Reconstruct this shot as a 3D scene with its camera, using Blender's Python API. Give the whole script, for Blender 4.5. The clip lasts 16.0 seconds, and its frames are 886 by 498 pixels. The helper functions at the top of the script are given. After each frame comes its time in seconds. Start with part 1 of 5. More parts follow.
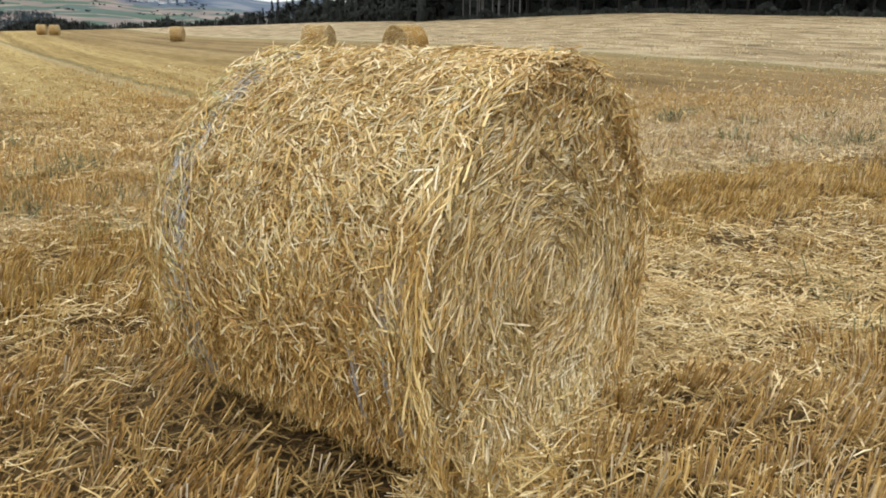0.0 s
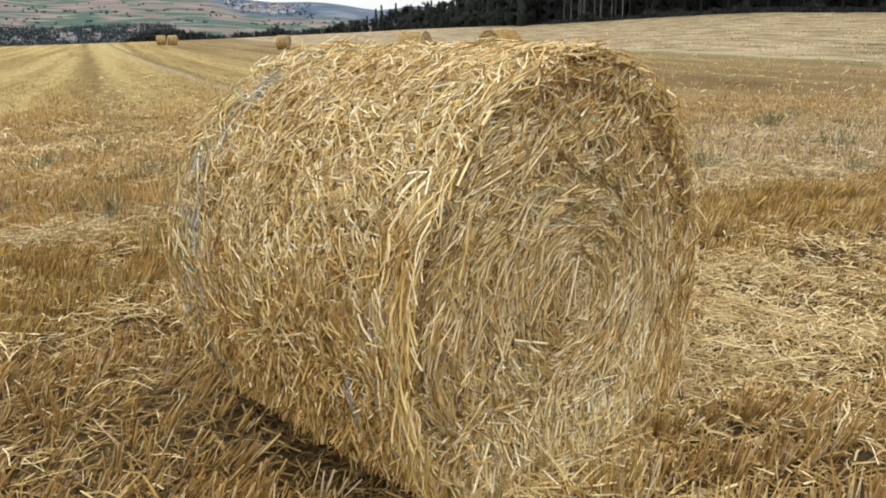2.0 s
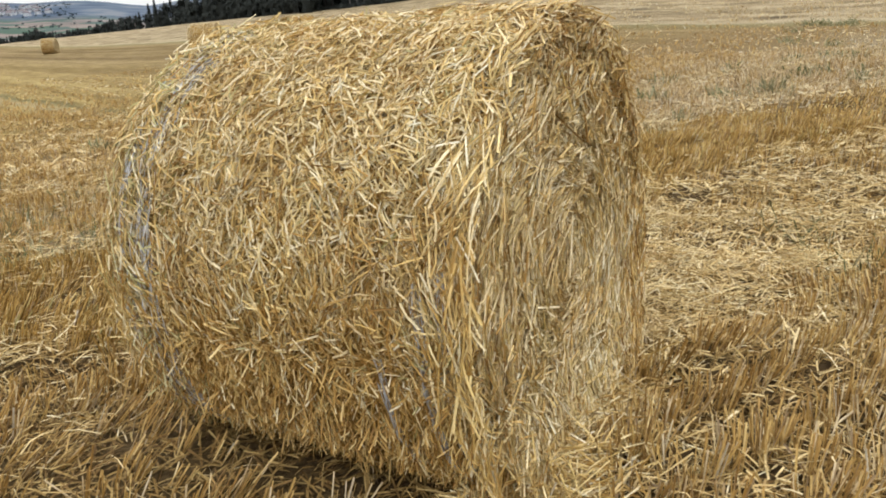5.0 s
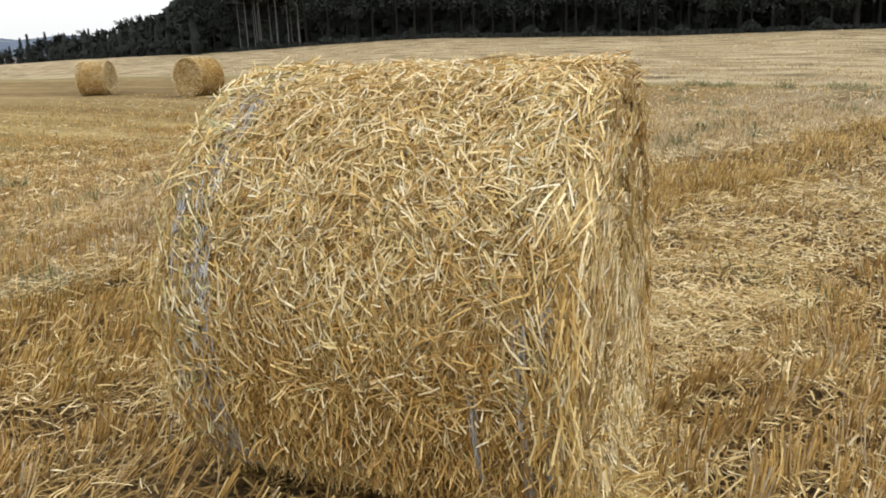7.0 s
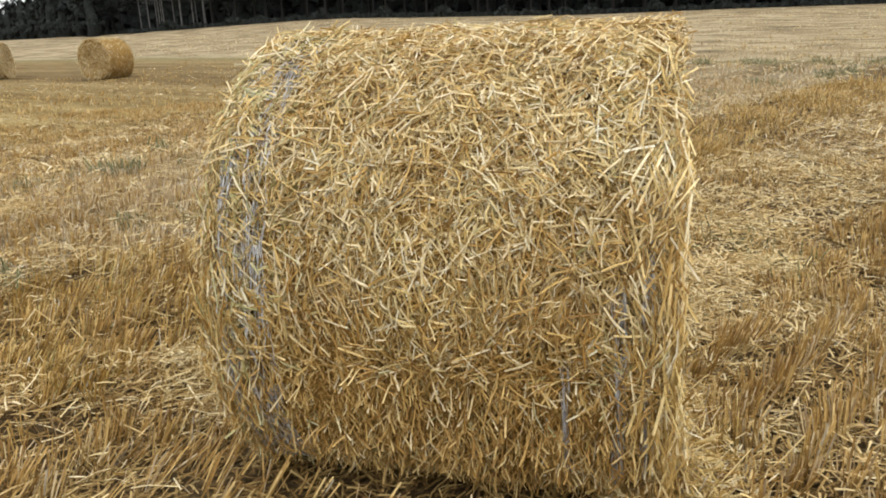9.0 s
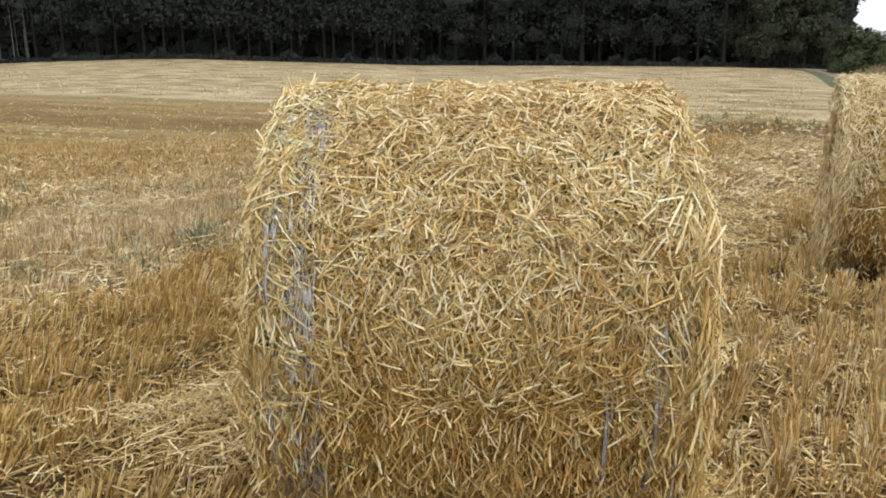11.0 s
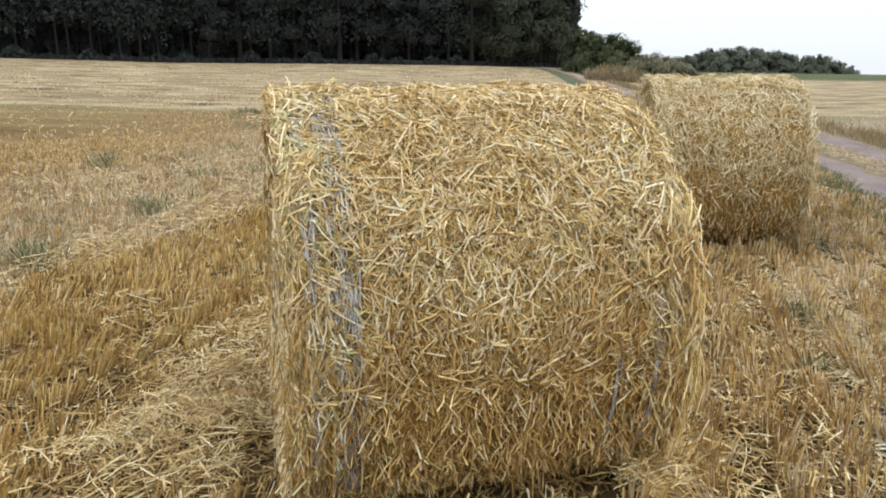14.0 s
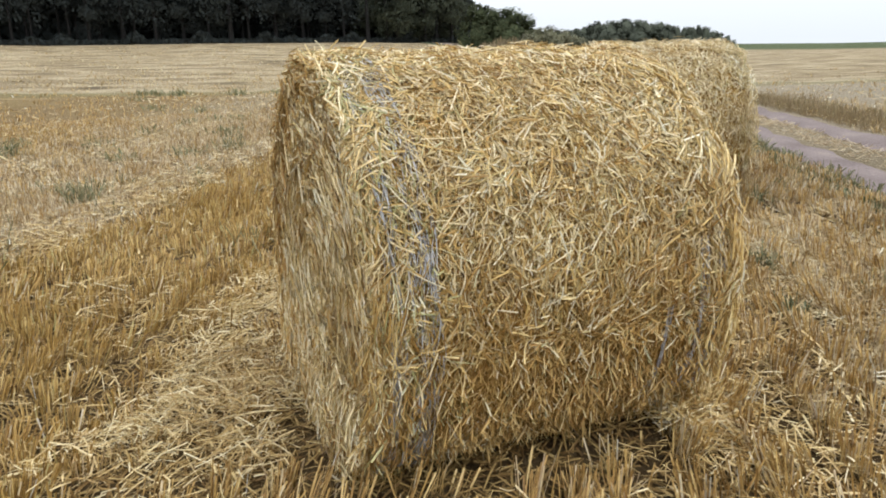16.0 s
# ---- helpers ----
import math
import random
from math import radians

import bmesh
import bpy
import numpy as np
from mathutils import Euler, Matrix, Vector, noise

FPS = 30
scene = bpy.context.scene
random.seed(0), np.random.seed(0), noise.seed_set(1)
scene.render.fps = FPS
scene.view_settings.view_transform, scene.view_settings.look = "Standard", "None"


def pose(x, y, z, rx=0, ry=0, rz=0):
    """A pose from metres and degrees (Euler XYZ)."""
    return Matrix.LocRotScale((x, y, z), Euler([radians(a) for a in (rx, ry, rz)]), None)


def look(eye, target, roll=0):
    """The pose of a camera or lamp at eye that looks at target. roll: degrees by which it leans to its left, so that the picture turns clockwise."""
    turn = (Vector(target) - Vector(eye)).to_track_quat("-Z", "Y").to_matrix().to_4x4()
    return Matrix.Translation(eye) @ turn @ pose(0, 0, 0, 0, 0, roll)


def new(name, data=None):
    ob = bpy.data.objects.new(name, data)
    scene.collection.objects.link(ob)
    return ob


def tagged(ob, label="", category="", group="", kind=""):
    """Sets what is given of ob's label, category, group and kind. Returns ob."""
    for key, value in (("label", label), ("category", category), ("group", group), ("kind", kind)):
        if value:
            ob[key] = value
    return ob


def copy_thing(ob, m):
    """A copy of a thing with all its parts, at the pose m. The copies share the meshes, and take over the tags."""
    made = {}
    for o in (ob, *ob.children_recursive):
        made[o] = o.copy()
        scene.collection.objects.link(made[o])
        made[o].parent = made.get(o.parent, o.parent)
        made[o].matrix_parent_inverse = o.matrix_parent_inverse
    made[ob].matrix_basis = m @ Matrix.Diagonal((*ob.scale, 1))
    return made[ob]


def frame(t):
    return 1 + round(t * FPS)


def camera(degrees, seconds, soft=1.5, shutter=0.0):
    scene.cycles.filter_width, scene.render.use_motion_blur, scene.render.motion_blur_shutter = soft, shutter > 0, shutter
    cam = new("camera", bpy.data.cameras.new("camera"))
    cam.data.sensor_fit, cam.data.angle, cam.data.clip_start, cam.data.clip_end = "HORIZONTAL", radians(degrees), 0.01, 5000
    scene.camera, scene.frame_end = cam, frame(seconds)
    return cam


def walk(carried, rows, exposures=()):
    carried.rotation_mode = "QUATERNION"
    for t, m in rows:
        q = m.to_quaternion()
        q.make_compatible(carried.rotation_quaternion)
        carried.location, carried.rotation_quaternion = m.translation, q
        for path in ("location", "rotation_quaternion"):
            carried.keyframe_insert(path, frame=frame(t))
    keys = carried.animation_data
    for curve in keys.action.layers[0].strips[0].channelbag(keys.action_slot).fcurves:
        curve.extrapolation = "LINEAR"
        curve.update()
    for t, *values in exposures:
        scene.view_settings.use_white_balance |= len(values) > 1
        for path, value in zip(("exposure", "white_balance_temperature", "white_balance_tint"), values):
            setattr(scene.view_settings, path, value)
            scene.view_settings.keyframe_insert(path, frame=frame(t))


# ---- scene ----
cam = camera(61.0, 16.0, 1.85)
METRES, EYE, TILT, LEAN, TURN = 4.121, 1.5, 0.0, 0.0, -30.8
ROWS = [
    (0.0, 0.0, 0.0, 0.0, -0.05, -16.28, 0.18),
    (0.5, 0.0214, 0.0151, -0.0022, 3.54, -16.3, 0.02),
    (1.0, 0.0498, 0.036, -0.0066, 6.8, -16.5, 0.07),
    (1.5, 0.0619, 0.0449, -0.008, 7.92, -15.67, 0.48),
    (2.0, 0.0669, 0.0465, -0.0099, 7.38, -15.83, 1.11),
    (2.5, 0.0595, 0.0466, -0.0116, 6.85, -16.66, 1.46),
    (3.0, 0.029, 0.0424, -0.0116, 1.2, -16.28, 1.16),
    (5.5, -0.1019, 0.0896, -0.0204, -10.6, -18.48, 3.87),
    (6.0, -0.1301, 0.0941, -0.0177, -11.16, -17.16, 2.1),
    (6.5, -0.1701, 0.0898, -0.0136, -16.44, -16.11, 3.24),
    (7.0, -0.211, 0.0845, -0.0101, -16.46, -14.59, 2.17),
    (7.5, -0.2307, 0.0912, -0.0113, -16.48, -14.61, 1.43),
    (8.0, -0.2558, 0.1159, -0.0196, -20.83, -16.25, 2.58),
    (8.5, -0.2798, 0.1365, -0.0225, -22.89, -17.2, 4.52),
    (9.0, -0.3084, 0.1434, -0.0195, -23.13, -16.24, 2.48),
    (9.5, -0.3488, 0.1422, -0.0133, -27.02, -14.92, 2.17),
    (12.0, -0.5214, 0.2154, -0.0054, -43.9, -14.2, 0.9),
    (12.5, -0.5605, 0.2197, -0.0035, -46.34, -14.11, -0.09),
    (13.0, -0.5774, 0.24, -0.0046, -48.67, -14.06, 0.19),
    (13.5, -0.5907, 0.2714, -0.0051, -52.39, -14.32, 0.39),
    (14.0, -0.6148, 0.2936, -0.0024, -52.97, -13.39, 0.24),
    (14.5, -0.6488, 0.3115, -0.0033, -56.99, -13.87, 0.07),
    (15.0, -0.6817, 0.3293, -0.0029, -58.7, -14.05, 0.78),
    (15.5, -0.691, 0.3533, -0.0084, -58.36, -15.43, 0.21),
    (16.0, -0.6874, 0.3959, -0.0142, -60.88, -15.15, 1.38),
]
BETWEEN = [
    (3.2, look((0.126, 0.121, 1.453), (1.104, 1.762, 0.861), -1.4)),
    (5.3, look((-0.146, 0.484, 1.420), (1.055, 1.962, 0.807), -4.6)),
    (9.7, look((-0.992, 1.279, 1.451), (0.652, 2.293, 0.932), -2.3)),
    (11.8, look((-1.334, 1.814, 1.474), (0.520, 2.401, 1.007), -0.6)),
]
walk(cam, sorted([(t, pose(0, 0, EYE, TILT, LEAN, TURN) @ pose(METRES * x, METRES * y, METRES * z, 90 + pitch, roll, yaw)) for t, x, y, z, yaw, pitch, roll in ROWS] + BETWEEN, key=lambda row: row[0]),
     ((0.0, -0.05, 6500, 8), (9.3, -0.06, 6500, 8), (12.0, 0.0, 6200, 8), (13.5, 0.0, 6080, 8), (16.0, 0.0, 6020, 8)))

# ---------- world, sun, exposure ----------
world = bpy.data.worlds.new("overcast_sky")
scene.world = world
world.use_nodes = True
wn, wl = world.node_tree.nodes, world.node_tree.links
sky = wn.new("ShaderNodeTexSky")
sky.sky_type, sky.sun_disc = "NISHITA", False
sky.sun_elevation, sky.sun_rotation = radians(59), radians(212)
sky.air_density, sky.dust_density, sky.ozone_density = 1.0, 4.0, 1.0
cloud = wn.new("ShaderNodeHueSaturation")
cloud.inputs["Saturation"].default_value = 0.22
wl.new(sky.outputs[0], cloud.inputs["Color"])
deck = wn.new("ShaderNodeMix")
deck.data_type = "RGBA"
deck.inputs[0].default_value = 0.82
where = wn.new("ShaderNodeTexCoord")
rise = wn.new("ShaderNodeSeparateXYZ")
wl.new(where.outputs["Generated"], rise.inputs[0])
veil = wn.new("ShaderNodeMix")
veil.data_type, veil.clamp_factor = "RGBA", True
veil.inputs[6].default_value = (7.5, 7.55, 7.65, 1)
veil.inputs[7].default_value = (16.2, 16.2, 16.4, 1)
wl.new(rise.outputs[2], veil.inputs[0])
wl.new(veil.outputs[2], deck.inputs[7])
wl.new(cloud.outputs[0], deck.inputs[6])
wl.new(deck.outputs[2], wn["Background"].inputs["Color"])
wn["Background"].inputs["Strength"].default_value = 0.15
sun = new("sun", bpy.data.lights.new("sun", "SUN"))
sun.data.energy, sun.data.angle, sun.data.color = 0.9, radians(80), (1.0, 0.97, 0.92)
sun.matrix_world = look((60 * math.sin(radians(212)), 60 * math.cos(radians(212)), 100), (0, 0, 0))

rng = np.random.default_rng(7)

# ---------- materials ----------


def material(name, rough=0.7, spec=0.3):
    m = bpy.data.materials.new(name)
    m.use_nodes = True
    b = m.node_tree.nodes["Principled BSDF"]
    b.inputs["Roughness"].default_value = rough
    b.inputs["Specular IOR Level"].default_value = spec
    return m, m.node_tree.nodes, m.node_tree.links, b


def ramp(nodes, stops, mode="LINEAR"):
    r = nodes.new("ShaderNodeValToRGB")
    r.color_ramp.interpolation = mode
    while len(r.color_ramp.elements) < len(stops):
        r.color_ramp.elements.new(0.5)
    for e, (p, c) in zip(r.color_ramp.elements, stops):
        e.position, e.color = p, (*c, 1)
    return r


def noise_node(nodes, links, scale, detail=4.0, vector=None, rough=0.55):
    n = nodes.new("ShaderNodeTexNoise")
    n.inputs["Scale"].default_value, n.inputs["Detail"].default_value = scale, detail
    n.inputs["Roughness"].default_value = rough
    if vector:
        links.new(vector, n.inputs["Vector"])
    return n


def mix(nodes, links, a, b, f, mode="MIX"):
    m = nodes.new("ShaderNodeMix")
    m.data_type, m.blend_type = "RGBA", mode
    for sock, v in ((m.inputs[0], f), (m.inputs[6], a), (m.inputs[7], b)):
        if isinstance(v, (int, float)):
            sock.default_value = v
        elif isinstance(v, tuple):
            sock.default_value = (*v, 1)
        else:
            links.new(v, sock)
    return m.outputs[2]


def math_node(nodes, links, op, a, b=0.0, clamp=False):
    m = nodes.new("ShaderNodeMath")
    m.operation, m.use_clamp = op, clamp
    for sock, v in zip(m.inputs, (a, b)):
        if isinstance(v, (int, float)):
            sock.default_value = v
        else:
            links.new(v, sock)
    return m.outputs[0]


def bump(nodes, links, b, height, strength, distance=0.02):
    n = nodes.new("ShaderNodeBump")
    n.inputs["Strength"].default_value, n.inputs["Distance"].default_value = strength, distance
    links.new(height, n.inputs["Height"])
    links.new(n.outputs[0], b.inputs["Normal"])


def stalk_material(name, stops, rough=0.5, spec=0.35, grain=40.0):
    """Dry stalks: each island its own tint, with a fine streak along it."""
    m, n, l, b = material(name, rough, spec)
    g = n.new("ShaderNodeNewGeometry")
    r = ramp(n, stops)
    l.new(g.outputs["Random Per Island"], r.inputs[0])
    t = n.new("ShaderNodeTexCoord")
    k = noise_node(n, l, grain, 3, t.outputs["Object"])
    k2 = noise_node(n, l, 3.2, 3, t.outputs["Object"])
    f = ramp(n, [(0.3, (0.72, 0.70, 0.66)), (0.7, (1.1, 1.1, 1.1))])
    l.new(k.outputs[0], f.inputs[0])
    f2 = ramp(n, [(0.35, (0.90, 0.84, 0.76)), (0.65, (1.03, 1.045, 1.08))])
    l.new(k2.outputs[0], f2.inputs[0])
    c = mix(n, l, r.outputs[0], f.outputs[0], 1.0, "MULTIPLY")
    l.new(mix(n, l, c, f2.outputs[0], 1.0, "MULTIPLY"), b.inputs["Base Color"])
    return m


STRAW = stalk_material("straw", [(0.0, (0.31, 0.18, 0.05)), (0.1, (0.46, 0.295, 0.09)), (0.4, (0.65, 0.47, 0.175)), (0.7, (0.79, 0.625, 0.305)), (0.95, (0.87, 0.77, 0.52)), (1.0, (0.74, 0.68, 0.52))])
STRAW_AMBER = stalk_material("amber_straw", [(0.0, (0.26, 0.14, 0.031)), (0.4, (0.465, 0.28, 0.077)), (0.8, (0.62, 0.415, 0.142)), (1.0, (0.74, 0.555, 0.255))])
STRAW_GREEN = stalk_material("greenish_straw", [(0.0, (0.27, 0.24, 0.085)), (0.4, (0.44, 0.41, 0.18)), (0.8, (0.60, 0.57, 0.31)), (1.0, (0.66, 0.66, 0.46))])
STRAW_PALE = stalk_material("pale_straw", [(0.0, (0.39, 0.287, 0.115)), (0.2, (0.55, 0.432, 0.19)), (0.55, (0.745, 0.615, 0.355)), (0.85, (0.86, 0.765, 0.54)), (1.0, (0.74, 0.70, 0.53))])
STRAW_DULL = stalk_material("dull_straw", [(0.0, (0.34, 0.24, 0.115)), (0.1, (0.42, 0.305, 0.15)), (0.4, (0.56, 0.44, 0.23)), (0.7, (0.67, 0.55, 0.32)), (0.9, (0.74, 0.655, 0.43)), (1.0, (0.62, 0.60, 0.50))])
# amber under-layer, darker than the top straw: crevice shade put into its colour
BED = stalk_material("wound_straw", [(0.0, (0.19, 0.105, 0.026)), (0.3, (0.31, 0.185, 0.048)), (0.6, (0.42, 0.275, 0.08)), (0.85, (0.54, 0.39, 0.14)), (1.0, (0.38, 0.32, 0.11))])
MAT = stalk_material("trodden_straw", [(0.0, (0.15, 0.088, 0.032)), (0.4, (0.24, 0.155, 0.055)), (0.8, (0.36, 0.25, 0.095)), (1.0, (0.48, 0.36, 0.16))], 0.7, 0.15)
STUBBLE_GOLD = stalk_material("golden_stubble", [(0.0, (0.19, 0.11, 0.026)), (0.35, (0.335, 0.205, 0.05)), (0.7, (0.485, 0.315, 0.09)), (0.93, (0.63, 0.465, 0.185)), (1.0, (0.40, 0.37, 0.16))])
STUBBLE = stalk_material("stubble", [(0.0, (0.225, 0.13, 0.038)), (0.35, (0.40, 0.25, 0.078)), (0.7, (0.56, 0.38, 0.132)), (0.93, (0.70, 0.53, 0.24)), (1.0, (0.442, 0.396, 0.31))])
WEATHERED = stalk_material("weathered_stubble", [(0.0, (0.29, 0.205, 0.12)), (0.35, (0.46, 0.352, 0.205)), (0.7, (0.63, 0.51, 0.315)), (0.93, (0.74, 0.64, 0.455)), (1.0, (0.58, 0.55, 0.47))])
CHAFF = stalk_material("loose_straw", [(0.0, (0.37, 0.247, 0.09)), (0.3, (0.55, 0.403, 0.17)), (0.7, (0.72, 0.575, 0.295)), (1.0, (0.81, 0.72, 0.48))])
WEED = stalk_material("weeds", [(0.0, (0.115, 0.14, 0.065)), (0.4, (0.20, 0.218, 0.115)), (0.75, (0.33, 0.315, 0.19)), (1.0, (0.46, 0.41, 0.27))], 0.8, 0.1)
WEED_GREEN = stalk_material("green_weed", [(0.0, (0.125, 0.14, 0.075)), (0.5, (0.20, 0.213, 0.12)), (0.85, (0.30, 0.29, 0.175)), (1.0, (0.44, 0.39, 0.24))], 0.75, 0.15)
BANKGRASS = stalk_material("bank_grass", [(0.0, (0.16, 0.128, 0.076)), (0.4, (0.25, 0.20, 0.122)), (0.8, (0.35, 0.285, 0.18)), (1.0, (0.17, 0.17, 0.092))], 0.8, 0.1, 3.0)
LEAF_OLIVE = stalk_material("olive_foliage", [(0.0, (0.105, 0.108, 0.062)), (0.6, (0.145, 0.142, 0.085)), (1.0, (0.20, 0.19, 0.12))], 0.7, 0.15, 3.0)
DRYGRASS = stalk_material("dry_grass", [(0.0, (0.19, 0.14, 0.07)), (0.5, (0.29, 0.215, 0.11)), (0.85, (0.40, 0.31, 0.175)), (0.95, (0.23, 0.205, 0.10)), (1.0, (0.16, 0.165, 0.075))], 0.7)
NET = stalk_material("net_wrap_film", [(0.0, (0.36, 0.365, 0.38)), (0.6, (0.52, 0.525, 0.545)), (1.0, (0.74, 0.74, 0.75))], 0.35, 0.5)
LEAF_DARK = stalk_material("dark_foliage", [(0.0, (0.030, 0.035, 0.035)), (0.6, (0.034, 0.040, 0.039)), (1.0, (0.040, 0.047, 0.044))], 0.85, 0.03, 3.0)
# lighter copy of the wood's foliage: stronger light at its end put into colour
LEAF_EDGE_LIT = stalk_material("lit_edge_foliage", [(0.0, (0.048, 0.056, 0.042)), (0.6, (0.06, 0.07, 0.05)), (1.0, (0.08, 0.09, 0.062))], 0.85, 0.03, 3.0)
# copse green lifted and greyed: distance haze painted into the leaf colour
LEAF_HAZY = stalk_material("hazy_copse_foliage", [(0.0, (0.085, 0.097, 0.075)), (0.6, (0.10, 0.113, 0.087)), (1.0, (0.118, 0.132, 0.10))], 0.9, 0.03, 3.0)
LEAF_GREEN = stalk_material("green_foliage", [(0.0, (0.045, 0.058, 0.03)), (0.6, (0.068, 0.083, 0.042)), (1.0, (0.11, 0.12, 0.062))], 0.8, 0.06, 3.0)


def core_material():
    m, n, l, b = material("pressed_straw", 0.85, 0.15)
    t = n.new("ShaderNodeTexCoord")
    k = noise_node(n, l, 55, 5, t.outputs["Object"])
    k2 = noise_node(n, l, 6, 3, t.outputs["Object"])
    # browns kept dark to paint the depth between strands
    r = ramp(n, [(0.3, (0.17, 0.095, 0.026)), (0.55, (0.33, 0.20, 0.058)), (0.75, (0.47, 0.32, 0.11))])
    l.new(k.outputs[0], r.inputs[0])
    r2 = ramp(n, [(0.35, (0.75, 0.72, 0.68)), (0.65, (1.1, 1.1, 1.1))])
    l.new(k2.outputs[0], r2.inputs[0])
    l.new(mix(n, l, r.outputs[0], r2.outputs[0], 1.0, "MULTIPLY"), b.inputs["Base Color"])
    bump(n, l, b, k.outputs[0], 0.9, 0.03)
    return m


CORE = core_material()


def bark_material(name, a, c):
    m, n, l, b = material(name, 0.9, 0.1)
    t = n.new("ShaderNodeTexCoord")
    mp = n.new("ShaderNodeMapping")
    mp.inputs["Scale"].default_value = (9, 9, 1.3)
    l.new(t.outputs["Object"], mp.inputs[0])
    k = noise_node(n, l, 1.5, 5, mp.outputs[0])
    r = ramp(n, [(0.3, a), (0.7, c)])
    l.new(k.outputs[0], r.inputs[0])
    l.new(r.outputs[0], b.inputs["Base Color"])
    bump(n, l, b, k.outputs[0], 0.6, 0.05)
    return m


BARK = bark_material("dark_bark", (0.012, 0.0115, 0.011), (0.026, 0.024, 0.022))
BARK_PALE = bark_material("pale_bark", (0.065, 0.063, 0.061), (0.18, 0.173, 0.167))

# ---------- terrain ----------
CX, CY = -0.5, 1.5
AZ = [-180, -40, -7, 7, 13, 23, 33, 40, 47, 56, 64, 74, 86, 92, 101, 112, 118, 150, 180]
EL = [-0.3, -0.2, -0.13, 0.08, 0.25, 0.54, 0.70, 0.99, 1.15, 0.84, 0.62, 0.55, 0.33, 0.17, -0.2, -0.4, -0.5, -0.4, -0.3]
RE = [150, 160, 160, 160, 160, 150, 112, 100, 95, 92, 90, 90, 92, 100, 150, 160, 160, 150, 150]
EX = [1.6, 2.2, 2.2, 2.2, 2.2, 1.32, 1.3, 1.4, 1.45, 1.45, 1.5, 1.5, 1.6, 1.6, 1.6, 1.6, 1.6, 1.6, 1.6]
HILL = ([-180, -60, -10, 5, 10, 13, 16, 19, 22, 30, 60, 90, 180], [0.6, 1.2, 3.4, 3.2, 2.7, 2.55, 2.2, 1.7, 1.9, 1.4, -1.6, -1.6, -1.0])
SOIL = -0.05


def smooth(t):
    t = np.clip(t, 0, 1)
    return t * t * (3 - 2 * t)


def ground_z(x, y):
    x, y = np.asarray(x, float), np.asarray(y, float)
    dx, dy = x - CX, y - CY
    r = np.hypot(dx, dy)
    az = np.degrees(np.arctan2(dx, dy))
    re, el, ex = np.interp(az, AZ, RE), np.interp(az, AZ, EL), np.interp(az, AZ, EX)
    top = 1.5 + re * np.tan(np.radians(el))
    z = top * np.clip((r - 12) / (re - 12), 0, 1) ** ex
    z = np.where(r > re, top - 0.03 * (r - re) * smooth((r - re) / 60), z)
    z = np.where(r > re, np.maximum(z, -46), z)
    far = smooth((r - 1300) / 3000)
    hill = 1.5 + 4300 * np.tan(np.radians(np.interp(az, *HILL))) + 10 * np.sin(az * 0.4) + 6 * np.sin(az * 0.9 + 1)
    z = z * (1 - far) + hill * far
    small = 0.018 * np.sin(x * 2.1 + 0.7) * np.sin(y * 2.6) + 0.012 * np.sin(x * 5.2 + y * 4.1)
    return z + SOIL + np.where(r < 60, small, 0)


ROW = (0.9925, -0.122)     # along the drilled rows of the headland
ACR = (0.122, 0.9925)      # across them


def to_sw(x, y):
    return x * ROW[0] + y * ROW[1], x * ACR[0] + y * ACR[1]


def to_xy(s, w):
    return s * ROW[0] + w * ACR[0], s * ROW[1] + w * ACR[1]


def wander(x, y, k=0.45, seed=0.0):
    return (np.sin(x * k * 1.3 + seed) * np.cos(y * k * 1.7 + seed * 2) + np.sin(x * k * 3.1 + y * k * 2.2 + seed) * 0.6) * 0.5


def swath(x, y):
    """1 where cut straw lies matted in swaths on the headland turn."""
    s, w = to_sw(x, y)
    lie = smooth(0.45 + 1.0 * wander(s * 0.45 + 0.3 * np.sin(w * 0.9), w * 1.7 + 0.5 * np.sin(s * 0.8), 0.9, 3))
    return lie * smooth((w - 7.8) / 0.5) * smooth((17 - w) / 5) * (1 - 0.8 * smooth((s - 3.5) / 3))


def fast_mesh(name, verts, quads):
    me = bpy.data.meshes.new(name)
    nq = len(quads)
    me.vertices.add(len(verts))
    me.vertices.foreach_set("co", np.ascontiguousarray(verts, np.float32).ravel())
    me.loops.add(nq * 4)
    me.loops.foreach_set("vertex_index", np.ascontiguousarray(quads, np.int32).ravel())
    me.polygons.add(nq)
    me.polygons.foreach_set("loop_start", np.arange(nq, dtype=np.int32) * 4)
    me.update(calc_edges=True)
    return me


